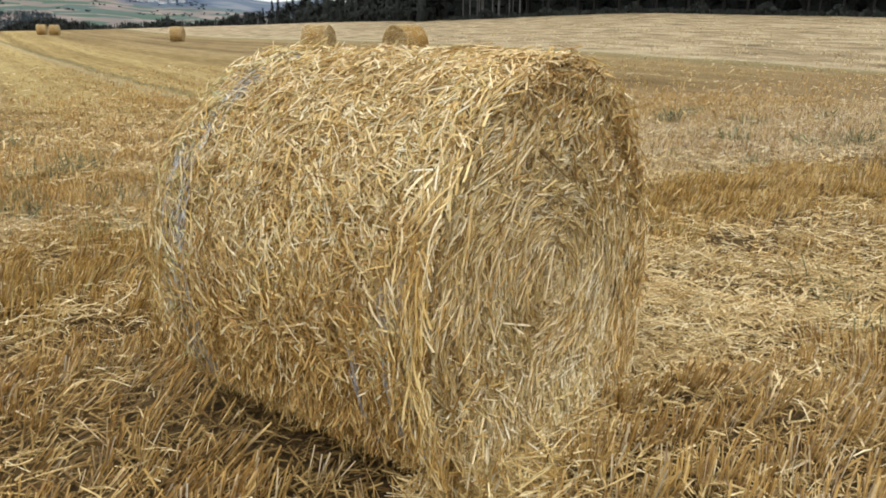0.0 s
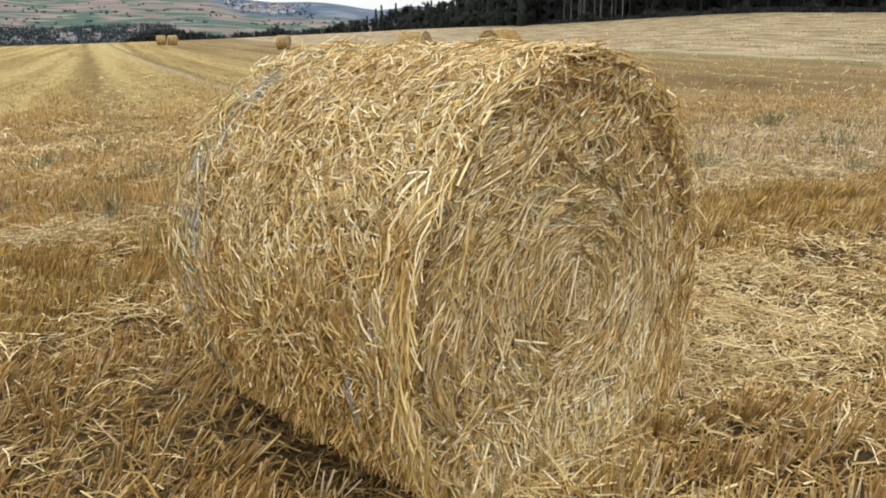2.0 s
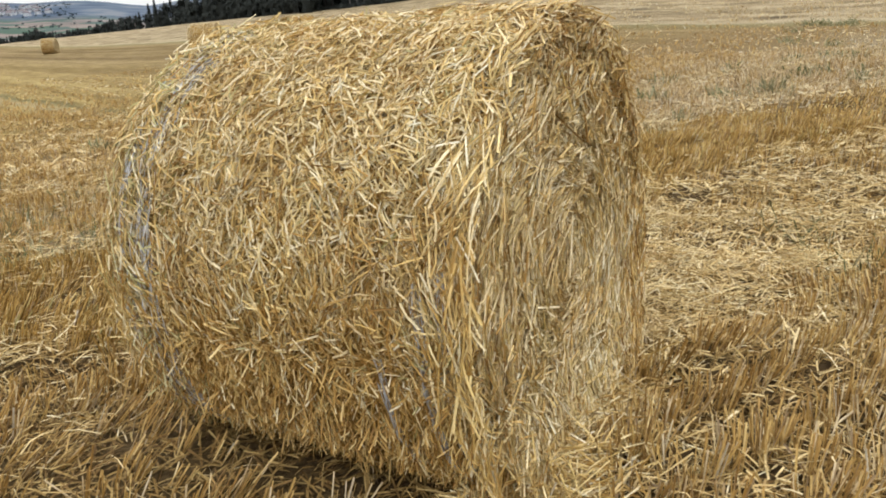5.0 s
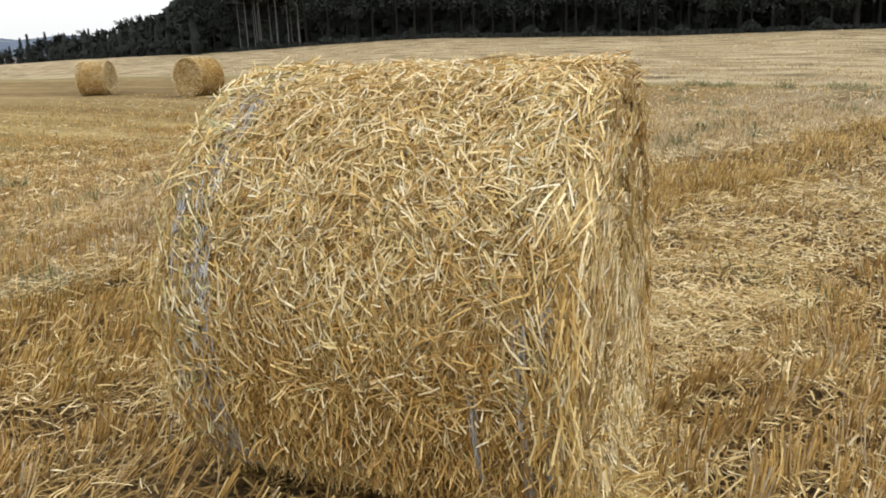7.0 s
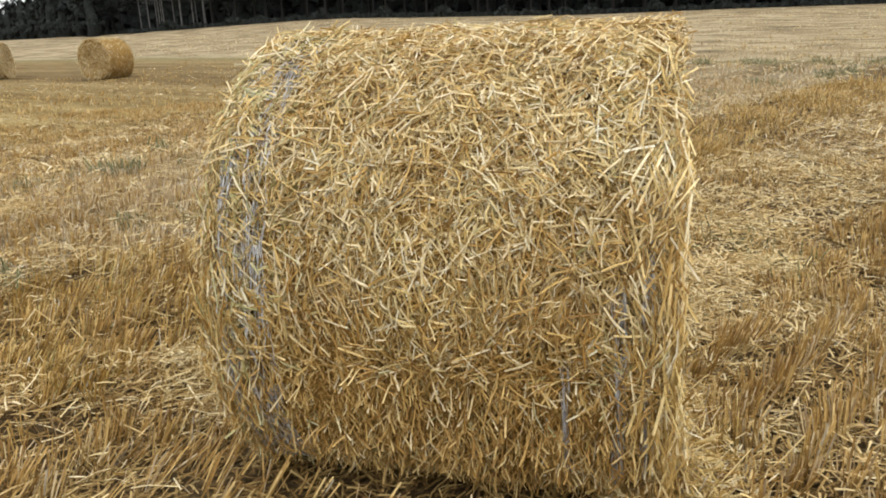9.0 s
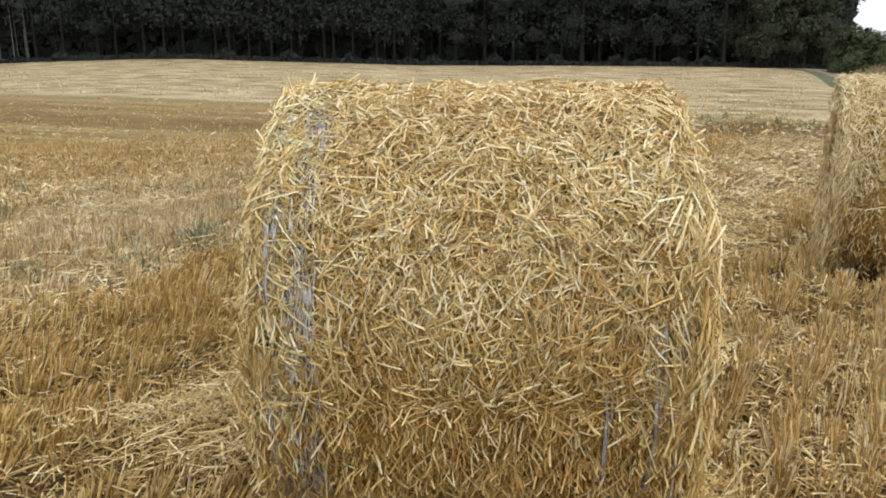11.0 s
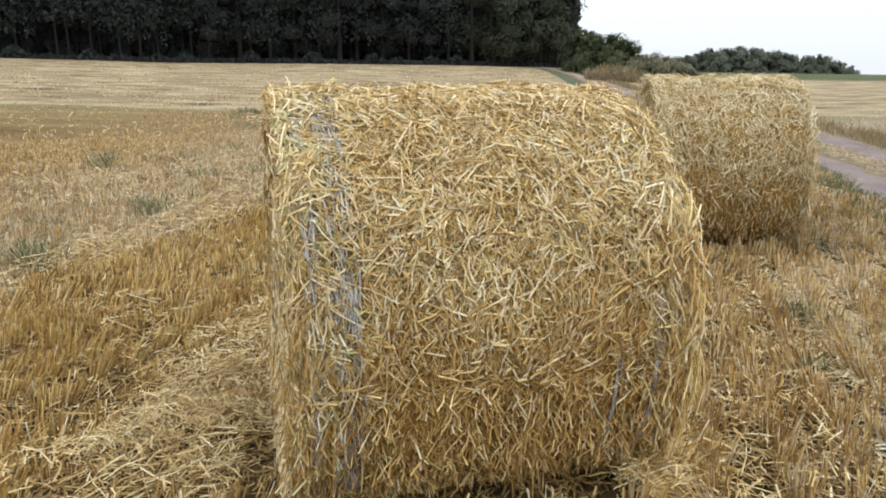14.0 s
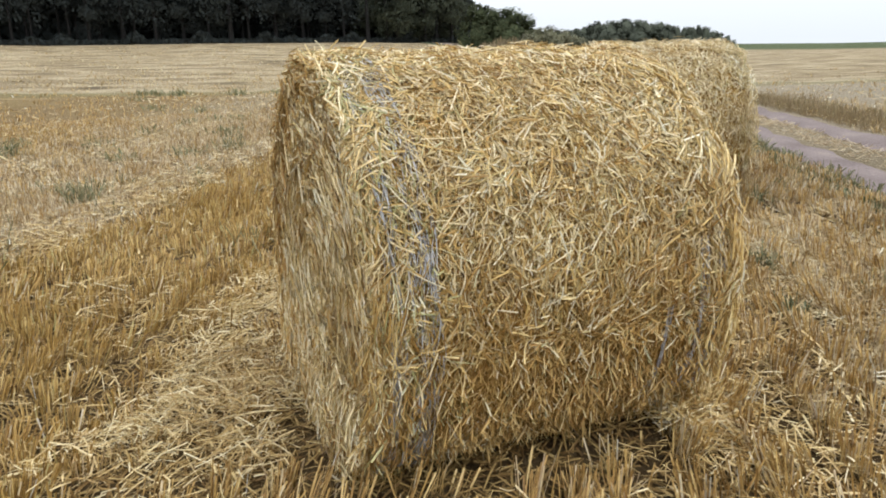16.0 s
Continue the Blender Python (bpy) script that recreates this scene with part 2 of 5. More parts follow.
def field_material():
    m, n, l, b = material("stubble_field", 0.9, 0.1)
    g = n.new("ShaderNodeNewGeometry")
    pos = g.outputs["Position"]
    sep = n.new("ShaderNodeSeparateXYZ")
    l.new(pos, sep.inputs[0])
    rot = n.new("ShaderNodeMapping")
    rot.vector_type = "TEXTURE"
    rot.inputs["Rotation"].default_value = (0, 0, -math.atan2(0.122, 0.9925))
    l.new(pos, rot.inputs[0])
    sw = n.new("ShaderNodeSeparateXYZ")
    l.new(rot.outputs[0], sw.inputs[0])
    wob = noise_node(n, l, 0.35, 3, pos)
    w = math_node(n, l, "ADD", sw.outputs[1], math_node(n, l, "MULTIPLY", math_node(n, l, "SUBTRACT", wob.outputs[0], 0.5), 2.4))
    pale, gold, grey, soil = (0.145, 0.098, 0.045), (0.115, 0.076, 0.036), (0.29, 0.23, 0.14), (0.105, 0.068, 0.03)
    u = math_node(n, l, "DIVIDE", math_node(n, l, "ADD", w, 6.0), 40.0, True)
    stop = lambda v, c: ((v + 6.0) / 40.0, c)  # noqa: E731
    band = ramp(n, [stop(-6, (0.31, 0.258, 0.178)), stop(-2.6, (0.31, 0.25, 0.165)), stop(-0.8, (0.2, 0.157, 0.092)), stop(0.2, gold), stop(2.2, gold), stop(2.9, pale), stop(4.0, pale), stop(4.7, soil), stop(5.7, gold), stop(6.0, pale), stop(6.6, grey), stop(8.0, grey), stop(8.7, pale), stop(9.8, grey), stop(12, (0.225, 0.155, 0.072)), stop(30, (0.25, 0.172, 0.078))])
    l.new(u, band.inputs[0])
    # inner field: rows run the other way
    inner = n.new("ShaderNodeMapping")
    inner.inputs["Scale"].default_value = (0.42, 0.012, 1)
    l.new(pos, inner.inputs[0])
    wave = math_node(n, l, "ADD", math_node(n, l, "SINE", math_node(n, l, "ADD", math_node(n, l, "MULTIPLY", sep.outputs[0], 1.15), 0.4)), math_node(n, l, "SINE", math_node(n, l, "ADD", math_node(n, l, "MULTIPLY", sep.outputs[0], 2.9), 1.3)))
    kn = noise_node(n, l, 1.0, 5, inner.outputs[0], 0.62)
    kk = math_node(n, l, "ADD", math_node(n, l, "MULTIPLY", kn.outputs[0], 0.75), math_node(n, l, "ADD", math_node(n, l, "MULTIPLY", wave, 0.04), 0.125))
    ri = ramp(n, [(0.32, (0.215, 0.15, 0.054)), (0.46, (0.31, 0.223, 0.083)), (0.56, (0.40, 0.30, 0.12)), (0.70, (0.48, 0.375, 0.168))])
    l.new(kk, ri.inputs[0])
    # a bare wheel line and a weedy tramline run out over the inner field
    xr = math_node(n, l, "ADD", math_node(n, l, "ADD", sep.outputs[0], math_node(n, l, "MULTIPLY", sep.outputs[1], 0.025)), math_node(n, l, "MULTIPLY", math_node(n, l, "SUBTRACT", wob.outputs[0], 0.5), 0.8))
    line = lambda at, half: math_node(n, l, "SUBTRACT", 1.0, math_node(n, l, "DIVIDE", math_node(n, l, "ABSOLUTE", math_node(n, l, "SUBTRACT", xr, at)), half), True)  # noqa: E731
    thin = n.new("ShaderNodeMapping")
    thin.inputs["Scale"].default_value = (3.4, 0.3, 1)
    l.new(pos, thin.inputs[0])
    kt = noise_node(n, l, 1.0, 5, thin.outputs[0], 0.65)
    rt = ramp(n, [(0.32, (0.62, 0.58, 0.52)), (0.52, (1.0, 1.0, 1.0)), (0.7, (1.2, 1.22, 1.26))])
    l.new(kt.outputs[0], rt.inputs[0])
    rows = mix(n, l, mix(n, l, ri.outputs[0], rt.outputs[0], 1.0, "MULTIPLY"), (0.15, 0.10, 0.04), math_node(n, l, "MULTIPLY", line(0.62, 0.85), 0.6))
    rows = mix(n, l, rows, (0.42, 0.33, 0.14), math_node(n, l, "MULTIPLY", line(1.75, 0.8), 0.7))
    rows = mix(n, l, rows, (0.35, 0.29, 0.16), math_node(n, l, "MULTIPLY", line(4.3, 0.45), 0.8))
    rows = mix(n, l, rows, (0.11, 0.11, 0.052), math_node(n, l, "MULTIPLY", math_node(n, l, "MULTIPLY", line(4.75, 0.3), kt.outputs[0], True), 1.5, True))
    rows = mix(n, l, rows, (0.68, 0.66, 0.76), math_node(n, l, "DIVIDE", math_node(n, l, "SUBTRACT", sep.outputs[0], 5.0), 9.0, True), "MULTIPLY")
    wob2 = math_node(n, l, "MULTIPLY", math_node(n, l, "SUBTRACT", wob.outputs[0], 0.5), 3.0)
    mi = math_node(n, l, "DIVIDE", math_node(n, l, "SUBTRACT", math_node(n, l, "ADD", sep.outputs[1], wob2), 12.5), 2.5, True)
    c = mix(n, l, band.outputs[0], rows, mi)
    # upper field: pale crop lying in swaths
    xw = math_node(n, l, "ADD", sep.outputs[0], wob2)
    sm = n.new("ShaderNodeMapping")
    sm.inputs["Scale"].default_value = (0.72, 0.36, 1)
    sm.inputs["Rotation"].default_value = (0, 0, 0.35)
    l.new(pos, sm.inputs[0])
    ks = noise_node(n, l, 1.0, 5, sm.outputs[0], 0.6)
    # dark stops paint the shadows between low tussocks as short dashes
    rs = ramp(n, [(0.33, (0.12, 0.092, 0.056)), (0.42, (0.26, 0.2, 0.115)), (0.52, (0.33, 0.257, 0.15)), (0.60, (0.44, 0.36, 0.23))])
    l.new(ks.outputs[0], rs.inputs[0])
    mu = math_node(n, l, "DIVIDE", math_node(n, l, "SUBTRACT", xw, 24.2), 0.8, True)
    c = mix(n, l, c, (0.24, 0.205, 0.10), math_node(n, l, "MULTIPLY", math_node(n, l, "DIVIDE", math_node(n, l, "SUBTRACT", xw, 22.2), 1.2, True), 0.75))
    c = mix(n, l, c, rs.outputs[0], mu)
    c = mix(n, l, c, (0.44, 0.365, 0.235), math_node(n, l, "MULTIPLY", math_node(n, l, "SUBTRACT", 1.0, math_node(n, l, "ABSOLUTE", math_node(n, l, "SUBTRACT", xw, 24.9)), True), 0.7))
    zs = n.new("ShaderNodeAttribute")
    zs.attribute_name = "swath"
    c = mix(n, l, c, (0.45, 0.355, 0.18), math_node(n, l, "MULTIPLY", zs.outputs["Fac"], 0.75))
    # fine straw litter
    fine = n.new("ShaderNodeMapping")
    fine.inputs["Scale"].default_value = (14, 38, 20)
    l.new(rot.outputs[0], fine.inputs[0])
    kf = noise_node(n, l, 1.0, 6, fine.outputs[0], 0.7)
    rf = ramp(n, [(0.3, (0.5, 0.47, 0.43)), (0.55, (1.0, 1.0, 1.0)), (0.72, (1.25, 1.27, 1.3))])
    l.new(kf.outputs[0], rf.inputs[0])
    c = mix(n, l, c, rf.outputs[0], 1.0, "MULTIPLY")
    # crop and far country, by zones of the mesh
    za = n.new("ShaderNodeAttribute")
    za.attribute_name = "green_crop"
    c = mix(n, l, c, (0.072, 0.086, 0.036), za.outputs["Fac"])
    zb = n.new("ShaderNodeAttribute")
    zb.attribute_name = "valley"
    fm = n.new("ShaderNodeMapping")
    fm.inputs["Scale"].default_value = (1 / 430, 1 / 230, 0)
    fm.inputs["Rotation"].default_value = (0, 0, 0.22)
    l.new(pos, fm.inputs[0])
    vor = n.new("ShaderNodeTexVoronoi")
    l.new(fm.outputs[0], vor.inputs["Vector"])
    vs = n.new("ShaderNodeSeparateColor")
    l.new(vor.outputs["Color"], vs.inputs[0])
    # valley field colours have the grey distance haze mixed in
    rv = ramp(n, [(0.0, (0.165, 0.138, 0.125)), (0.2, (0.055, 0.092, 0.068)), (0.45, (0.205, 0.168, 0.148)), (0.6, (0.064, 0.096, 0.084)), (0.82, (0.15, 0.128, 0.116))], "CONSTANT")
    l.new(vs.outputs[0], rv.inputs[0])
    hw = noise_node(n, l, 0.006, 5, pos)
    # hill woods take their blue from haze painted into the colour
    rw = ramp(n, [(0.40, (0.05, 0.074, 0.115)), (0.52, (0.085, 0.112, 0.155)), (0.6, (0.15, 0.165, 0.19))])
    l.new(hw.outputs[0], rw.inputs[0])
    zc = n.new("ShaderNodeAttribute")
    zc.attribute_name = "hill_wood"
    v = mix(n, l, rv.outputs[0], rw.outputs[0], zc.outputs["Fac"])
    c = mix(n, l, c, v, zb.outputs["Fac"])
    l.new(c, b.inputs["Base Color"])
    bump(n, l, b, kf.outputs[0], 0.9, 0.06)
    return m


def build_ground():
    rings = np.concatenate([[0.0], np.geomspace(0.4, 4900, 150)])
    az = np.radians(np.arange(0, 360, 1.25))
    na = len(az)
    x = CX + rings[:, None] * np.sin(az)[None]
    y = CY + rings[:, None] * np.cos(az)[None]
    z = ground_z(x, y)
    v = np.stack([x, y, z], -1).reshape(-1, 3)
    i, j = np.meshgrid(np.arange(len(rings) - 1), np.arange(na), indexing="ij")
    k = (j + 1) % na
    q = np.stack([i * na + j, i * na + k, (i + 1) * na + k, (i + 1) * na + j], -1).reshape(-1, 4)[:, ::-1]
    me = fast_mesh("ground", v, q)
    rr = np.hypot(v[:, 0] - CX, v[:, 1] - CY)
    aa = np.degrees(np.arctan2(v[:, 0] - CX, v[:, 1] - CY))
    green = smooth((rr - 92) / 8) * (rr < 320) * smooth((aa - 96) / 2)
    valley = smooth((rr - 300) / 60)
    wood = smooth((rr - 2950 + 12 * (aa + 6) - 600 * smooth((8.5 - aa) / 2.5)) / 250)
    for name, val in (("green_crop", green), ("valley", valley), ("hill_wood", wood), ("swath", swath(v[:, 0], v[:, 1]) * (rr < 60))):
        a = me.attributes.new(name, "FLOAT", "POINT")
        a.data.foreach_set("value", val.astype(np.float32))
    me.polygons.foreach_set("use_smooth", np.ones(len(me.polygons), bool))
    me.materials.append(field_material())
    return tagged(new("ground", me), "harvested straw-coloured stubble field rising to a wood", "field", kind="structure")


build_ground()

# ---------- strand builder ----------


def strand_mesh(name, p, d, length, width, sag, seg, mat):
    """Split, folded stalks. p: feet, d: unit directions, sag: offset of the middle."""
    n = len(p)
    a = np.cross(d, rng.normal(size=(n, 3)))
    a /= np.linalg.norm(a, axis=1, keepdims=True) + 1e-9
    b = np.cross(d, a)
    verts = np.empty((n, seg + 1, 3, 3))
    for i in range(seg + 1):
        t = i / seg
        c = p + d * (length * t)[:, None] + sag * (4 * t * (1 - t))
        for j, (u, v) in enumerate(((-0.5, 0.0), (0.0, 0.34), (0.5, 0.0))):
            verts[:, i, j] = c + (a * u + b * v) * width[:, None]
    base = (np.arange(n) * (seg + 1) * 3)[:, None]
    pat = [[i * 3 + j, i * 3 + j + 1, (i + 1) * 3 + j + 1, (i + 1) * 3 + j] for i in range(seg) for j in range(2)]
    quads = (base[:, :, None] + np.array(pat)[None]).reshape(-1, 4)
    me = fast_mesh(name, verts.reshape(-1, 3), quads)
    me.materials.append(mat)
    return me


def unit(v):
    return v / (np.linalg.norm(v, axis=1, keepdims=True) + 1e-9)


def leaf_mesh(name, centres, sizes, mat, facing=None, stir=0.45):
    """Leaves or needle sprays, turned outwards from the crown with some disorder."""
    n = len(centres)
    f = rng.normal(size=(n, 3)) if facing is None else unit(facing) + rng.normal(0, stir, (n, 3))
    a = unit(np.cross(f, rng.normal(size=(n, 3))))
    b = unit(np.cross(f, a))
    s = sizes[:, None]
    v = np.stack([centres - a * s, centres - b * s * 0.55 + a * s * 0.1, centres + a * s, centres + b * s * 0.55 - a * s * 0.1], 1)
    me = fast_mesh(name, v.reshape(-1, 3), np.arange(n * 4).reshape(-1, 4))
    me.materials.append(mat)
    return me


def child(name, me, parent, label=""):
    ob = new(name, me)
    ob.parent = parent
    return tagged(ob, label)


# ---------- straw bales ----------


def slump(th):
    """The bale sags: below its middle it is fuller than a circle."""
    c, s = np.abs(np.cos(th)), np.maximum(-np.sin(th), 0)
    return np.where(np.sin(th) < 0, (c ** 2.22 + s ** 2.22) ** (-1 / 2.22), 1.0)


def end_shape(q, th, r, torn):
    """How far an end face lies in from the rim: coiled ridges, a hollow under the upper rim, straw slumping at the foot."""
    f = q / r
    up = smooth((np.sin(th) + 0.05) / 0.5) * (1 - smooth((th - 1.7) / 0.4))
    round_ = 0.06 * smooth((f - 0.84) / 0.16) ** 2 * smooth((th - 1.8) / 0.4) * (1 - smooth((th - 3.4) / 0.5)) * torn
    hollow = 0.036 * np.exp(-((f - 0.84 - 0.03 * np.sin(th * 5)) / 0.075) ** 2) * up * (0.65 + 0.35 * np.sin(th * 9 + 1))
    ridge = 0.0105 * np.sin(2 * math.pi * q / 0.095 + th + 1.5 * np.sin(2 * th)) * np.clip(f * 4, 0, 1) + 0.008 * np.sin(th * 6 + q * 21) * np.sin(th * 11 - q * 13)
    foot = 0.075 * torn * smooth((-np.sin(th) * f - 0.25) / 0.65)
    return 0.022 * (1 - f * f) + hollow + ridge + round_ - foot


def bale_core(r, half, flat):
    """A pressed cylinder along y with rounded rims, lumps, coiled ends and a flattened foot."""
    na = 90
    ends = [(r * k / 14, None) for k in range(14)]
    rim = [(r * 0.975, half - 0.035), (r, half - 0.12)]
    ring = [(a, b, -1) for a, b in ends] + [(a, b, -1) for a, b in rim] + [(r * 1.004, -half * 0.4, 0), (r * 1.006, 0.0, 0), (r * 1.004, half * 0.4, 0)] + [(a, b, 1) for a, b in rim[::-1]] + [(a, b, 1) for a, b in ends[::-1]]
    v = []
    for a, b, sign in ring:
        for k in range(na):
            th = 2 * math.pi * k / na
            full = 1 + (float(slump(th)) - 1) * (a / r) ** 2
            x, z = a * full * math.cos(th), a * full * math.sin(th)
            y = sign * (half - 0.022 - float(end_shape(a, th, r, 1.0 if sign < 0 else 0.4))) if b is None else b * (sign or 1)
            lump = 1 + 0.022 * noise.noise((x * 2.5, y * 2.5, z * 2.5)) + 0.012 * noise.noise((x * 8, y * 8, z * 8))
            v.append((x * lump, y, max(z * lump, flat)))
    q = [(i * na + k, (i + 1) * na + k, (i + 1) * na + (k + 1) % na, i * na + (k + 1) % na) for i in range(len(ring) - 1) for k in range(na)]
    me = fast_mesh("bale_core", np.array(v), np.array(q))
    me.polygons.foreach_set("use_smooth", np.ones(len(me.polygons), bool))
    me.materials.append(CORE)
    return me


def bed_straw(n, r, half, flat, wide):
    """The dense under-layer, wound round the bale."""
    th = rng.uniform(0, 2 * math.pi, n)
    y = rng.uniform(-half + 0.02, half - 0.02, n)
    nor = np.stack([np.cos(th), 0 * th, np.sin(th)], -1)
    tan = np.stack([np.sin(th), 0 * th, -np.cos(th)], -1)
    phi = rng.normal(0, 0.38, n)
    d = unit(tan * np.cos(phi)[:, None] + np.array([[0.0, 1.0, 0.0]]) * np.sin(phi)[:, None] + nor * rng.normal(0, 0.05, n)[:, None])
    ln = np.clip(rng.gamma(6.0, 0.014, n), 0.03, 0.16)
    c = nor * (r * slump(th) - 0.016 + rng.normal(0, 0.005, n))[:, None]
    c[:, 1] = y
    p = c - d * (ln * 0.5)[:, None]
    ok = (np.minimum(p[:, 2], p[:, 2] + d[:, 2] * ln) > flat - 0.02) & ((np.cos(th) < 0.3) | (rng.random(n) < 0.35))
    w = np.clip(rng.normal(0.006, 0.0013, n), 0.003, 0.009) * wide
    return [a[ok] for a in (p, d, ln, w, np.zeros_like(p))]


def rim_straw(n, r, half, flat):
    """Long stalks round the torn rim: a shaggy lip above, straw hanging down the near side."""
    low = rng.random(n) < 0.62
    th = np.where(low, rng.uniform(2.5, 4.0, n), rng.uniform(-0.6, 2.6, n))
    y = -half + np.where(low, np.abs(rng.normal(0, 0.06, n)) - 0.03, np.abs(rng.normal(0, 0.035, n)) - 0.028)
    nor = np.stack([np.cos(th), 0 * th, np.sin(th)], -1)
    tan = np.stack([-np.sin(th), 0 * th, np.cos(th)], -1)
    d = unit(tan + nor * rng.normal(0.02, np.where(low, 0.07, 0.16))[:, None] + np.array([[0.0, 1.0, 0.0]]) * rng.normal(-0.03, np.where(low, 0.42, 0.5))[:, None])
    down = (smooth((th - 3.05) / 0.35) * (th > 2.9) * 0.85)[:, None]
    d = unit(d * (1 - down) + np.stack([rng.normal(0, 0.14, n), rng.normal(0, 0.3, n), -np.ones(n)], -1) * down)
    ln = np.where(low, rng.uniform(0.05, 0.18, n), rng.uniform(0.04, 0.13, n))
    c = nor * (r * slump(th) + rng.normal(np.where(low, 0.018, 0.004), 0.013))[:, None]
    c[:, 1] = y
    p = c - d * (ln * 0.5)[:, None]
    sag = nor * (ln * ln / (8 * r) + rng.normal(0, 0.006, n))[:, None]
    ok = np.minimum(p[:, 2], p[:, 2] + d[:, 2] * ln) > flat - 0.02
    w = np.clip(rng.normal(0.0052, 0.0012, n), 0.0025, 0.009)
    return [a[ok] for a in (p, d, ln, w, sag)]


def skirt_straw(n, r, half, flat):
    """Loose straw that has slipped off the curved side and hangs down to the ground at one end."""
    y = half + 0.02 - np.abs(rng.normal(0, 0.12, n))
    ln = np.clip(rng.gamma(5.0, 0.019, n), 0.04, 0.2)
    z = 0.02 - rng.random(n) ** 0.8 * 0.66
    out = -np.sqrt(np.maximum(r * r - np.minimum(z, 0) ** 2 * 0.95, 0.16)) + rng.normal(0.0, 0.018, n)
    d = unit(np.stack([rng.normal(0.12, 0.2, n) + 0.5 * smooth(-z / 0.5), rng.normal(0, 0.38, n), -np.ones(n)], -1))
    p = np.stack([out, y, z], -1) - d * (ln * 0.4)[:, None]
    ok = (p[:, 2] + d[:, 2] * ln > flat - 0.06)
    w = np.clip(rng.normal(0.0046, 0.0012, n), 0.0025, 0.0075)
    return [a[ok] for a in (p, d, ln, w, rng.normal(0, 0.006, (n, 3)))]


def side_straw(n, r, half, flat, wide, longer=1.0, front=1.0, nets=()):
    """Chopped straw lying on the curved side, crossing freely on top and hanging along the curve below."""
    th = rng.uniform(0, 2 * math.pi, n)
    y = rng.uniform(-half - 0.005, half + 0.005, n)
    keep = (np.sin(th) * r > flat - 0.02) & ((np.cos(th) < 0.25) | (rng.random(n) < front)) & (rng.random(n) < 0.36 + 0.64 * smooth((np.sin(th) + 0.75) / 0.85))
    th, y = th[keep], y[keep]
    n = len(th)
    nor = np.stack([np.cos(th), 0 * th, np.sin(th)], -1)
    tan = np.stack([np.sin(th), 0 * th, -np.cos(th)], -1)
    axis = np.array([[0.0, 1.0, 0.0]])
    high = smooth((np.sin(th) + 0.5) / 1.1)
    edge = smooth((np.abs(y) - half + 0.16) / 0.12)
    spread = np.where(rng.random(n) < 0.15 + 0.65 * high, 1.6, 0.42 + 0.2 * high) * (1 - 0.45 * edge)
    lean = np.sin(th * 7.3 + 5 * np.sin(y * 6.1)) * np.cos(y * 11.7 + 3 * np.sin(th * 5.2 + 1))
    phi = rng.normal(0, 1, n) * spread * 0.7 + (0.15 + 0.8 * high) * lean
    lift = np.where(rng.random(n) < 0.2 * (0.3 + high), rng.normal(0.32, 0.28, n), rng.normal(0.04, 0.12, n))
    d = unit(tan * np.cos(phi)[:, None] + axis * np.sin(phi)[:, None] + nor * lift[:, None])
    hang = smooth((-np.sin(th) + 0.02) / 0.3) * (rng.random(n) < 0.8)
    d = unit(d * (1 - 0.75 * hang)[:, None] + np.stack([rng.normal(0, 0.22, n), rng.normal(0, 0.42, n), -np.ones(n)], -1) * (0.75 * hang)[:, None])
    ln = rng.gamma(6.0, 0.0104, n) * longer * (1 + 0.25 * edge)
    ln = np.clip(ln, 0.03, 0.21)
    rad = r * slump(th) + rng.normal(0.004, 0.013, n) + 0.012 * np.sin(th * 5 + 3 * np.sin(y * 4)) * np.sin(y * 9 + 2 * np.sin(th * 6))
    c = nor * rad[:, None]
    c[:, 1] = y
    p = c - d * (ln * 0.5)[:, None]
    drop = ln * ln / (8 * r)
    sag = nor * (drop + rng.normal(0, 0.0028, n))[:, None] + axis * rng.normal(0, 0.0062, n)[:, None]
    over = np.maximum(np.abs(p[:, 1] + d[:, 1] * ln), np.abs(p[:, 1])) > half + 0.03
    p[over, 1] *= 0.96
    ok = np.minimum(p[:, 2], p[:, 2] + d[:, 2] * ln) > flat - 0.05
    for y0, w0, a0, a1 in nets:
        on = (np.abs(y - y0) < w0 * 0.55) & (th > a0) & (th < a1)
        ok &= ~(on & (rng.random(n) < 0.5))
    w = np.clip(rng.normal(0.0044, 0.0011, n), 0.0022, 0.0074) * wide
    return [a[ok] for a in (p, d, ln, w, sag)]


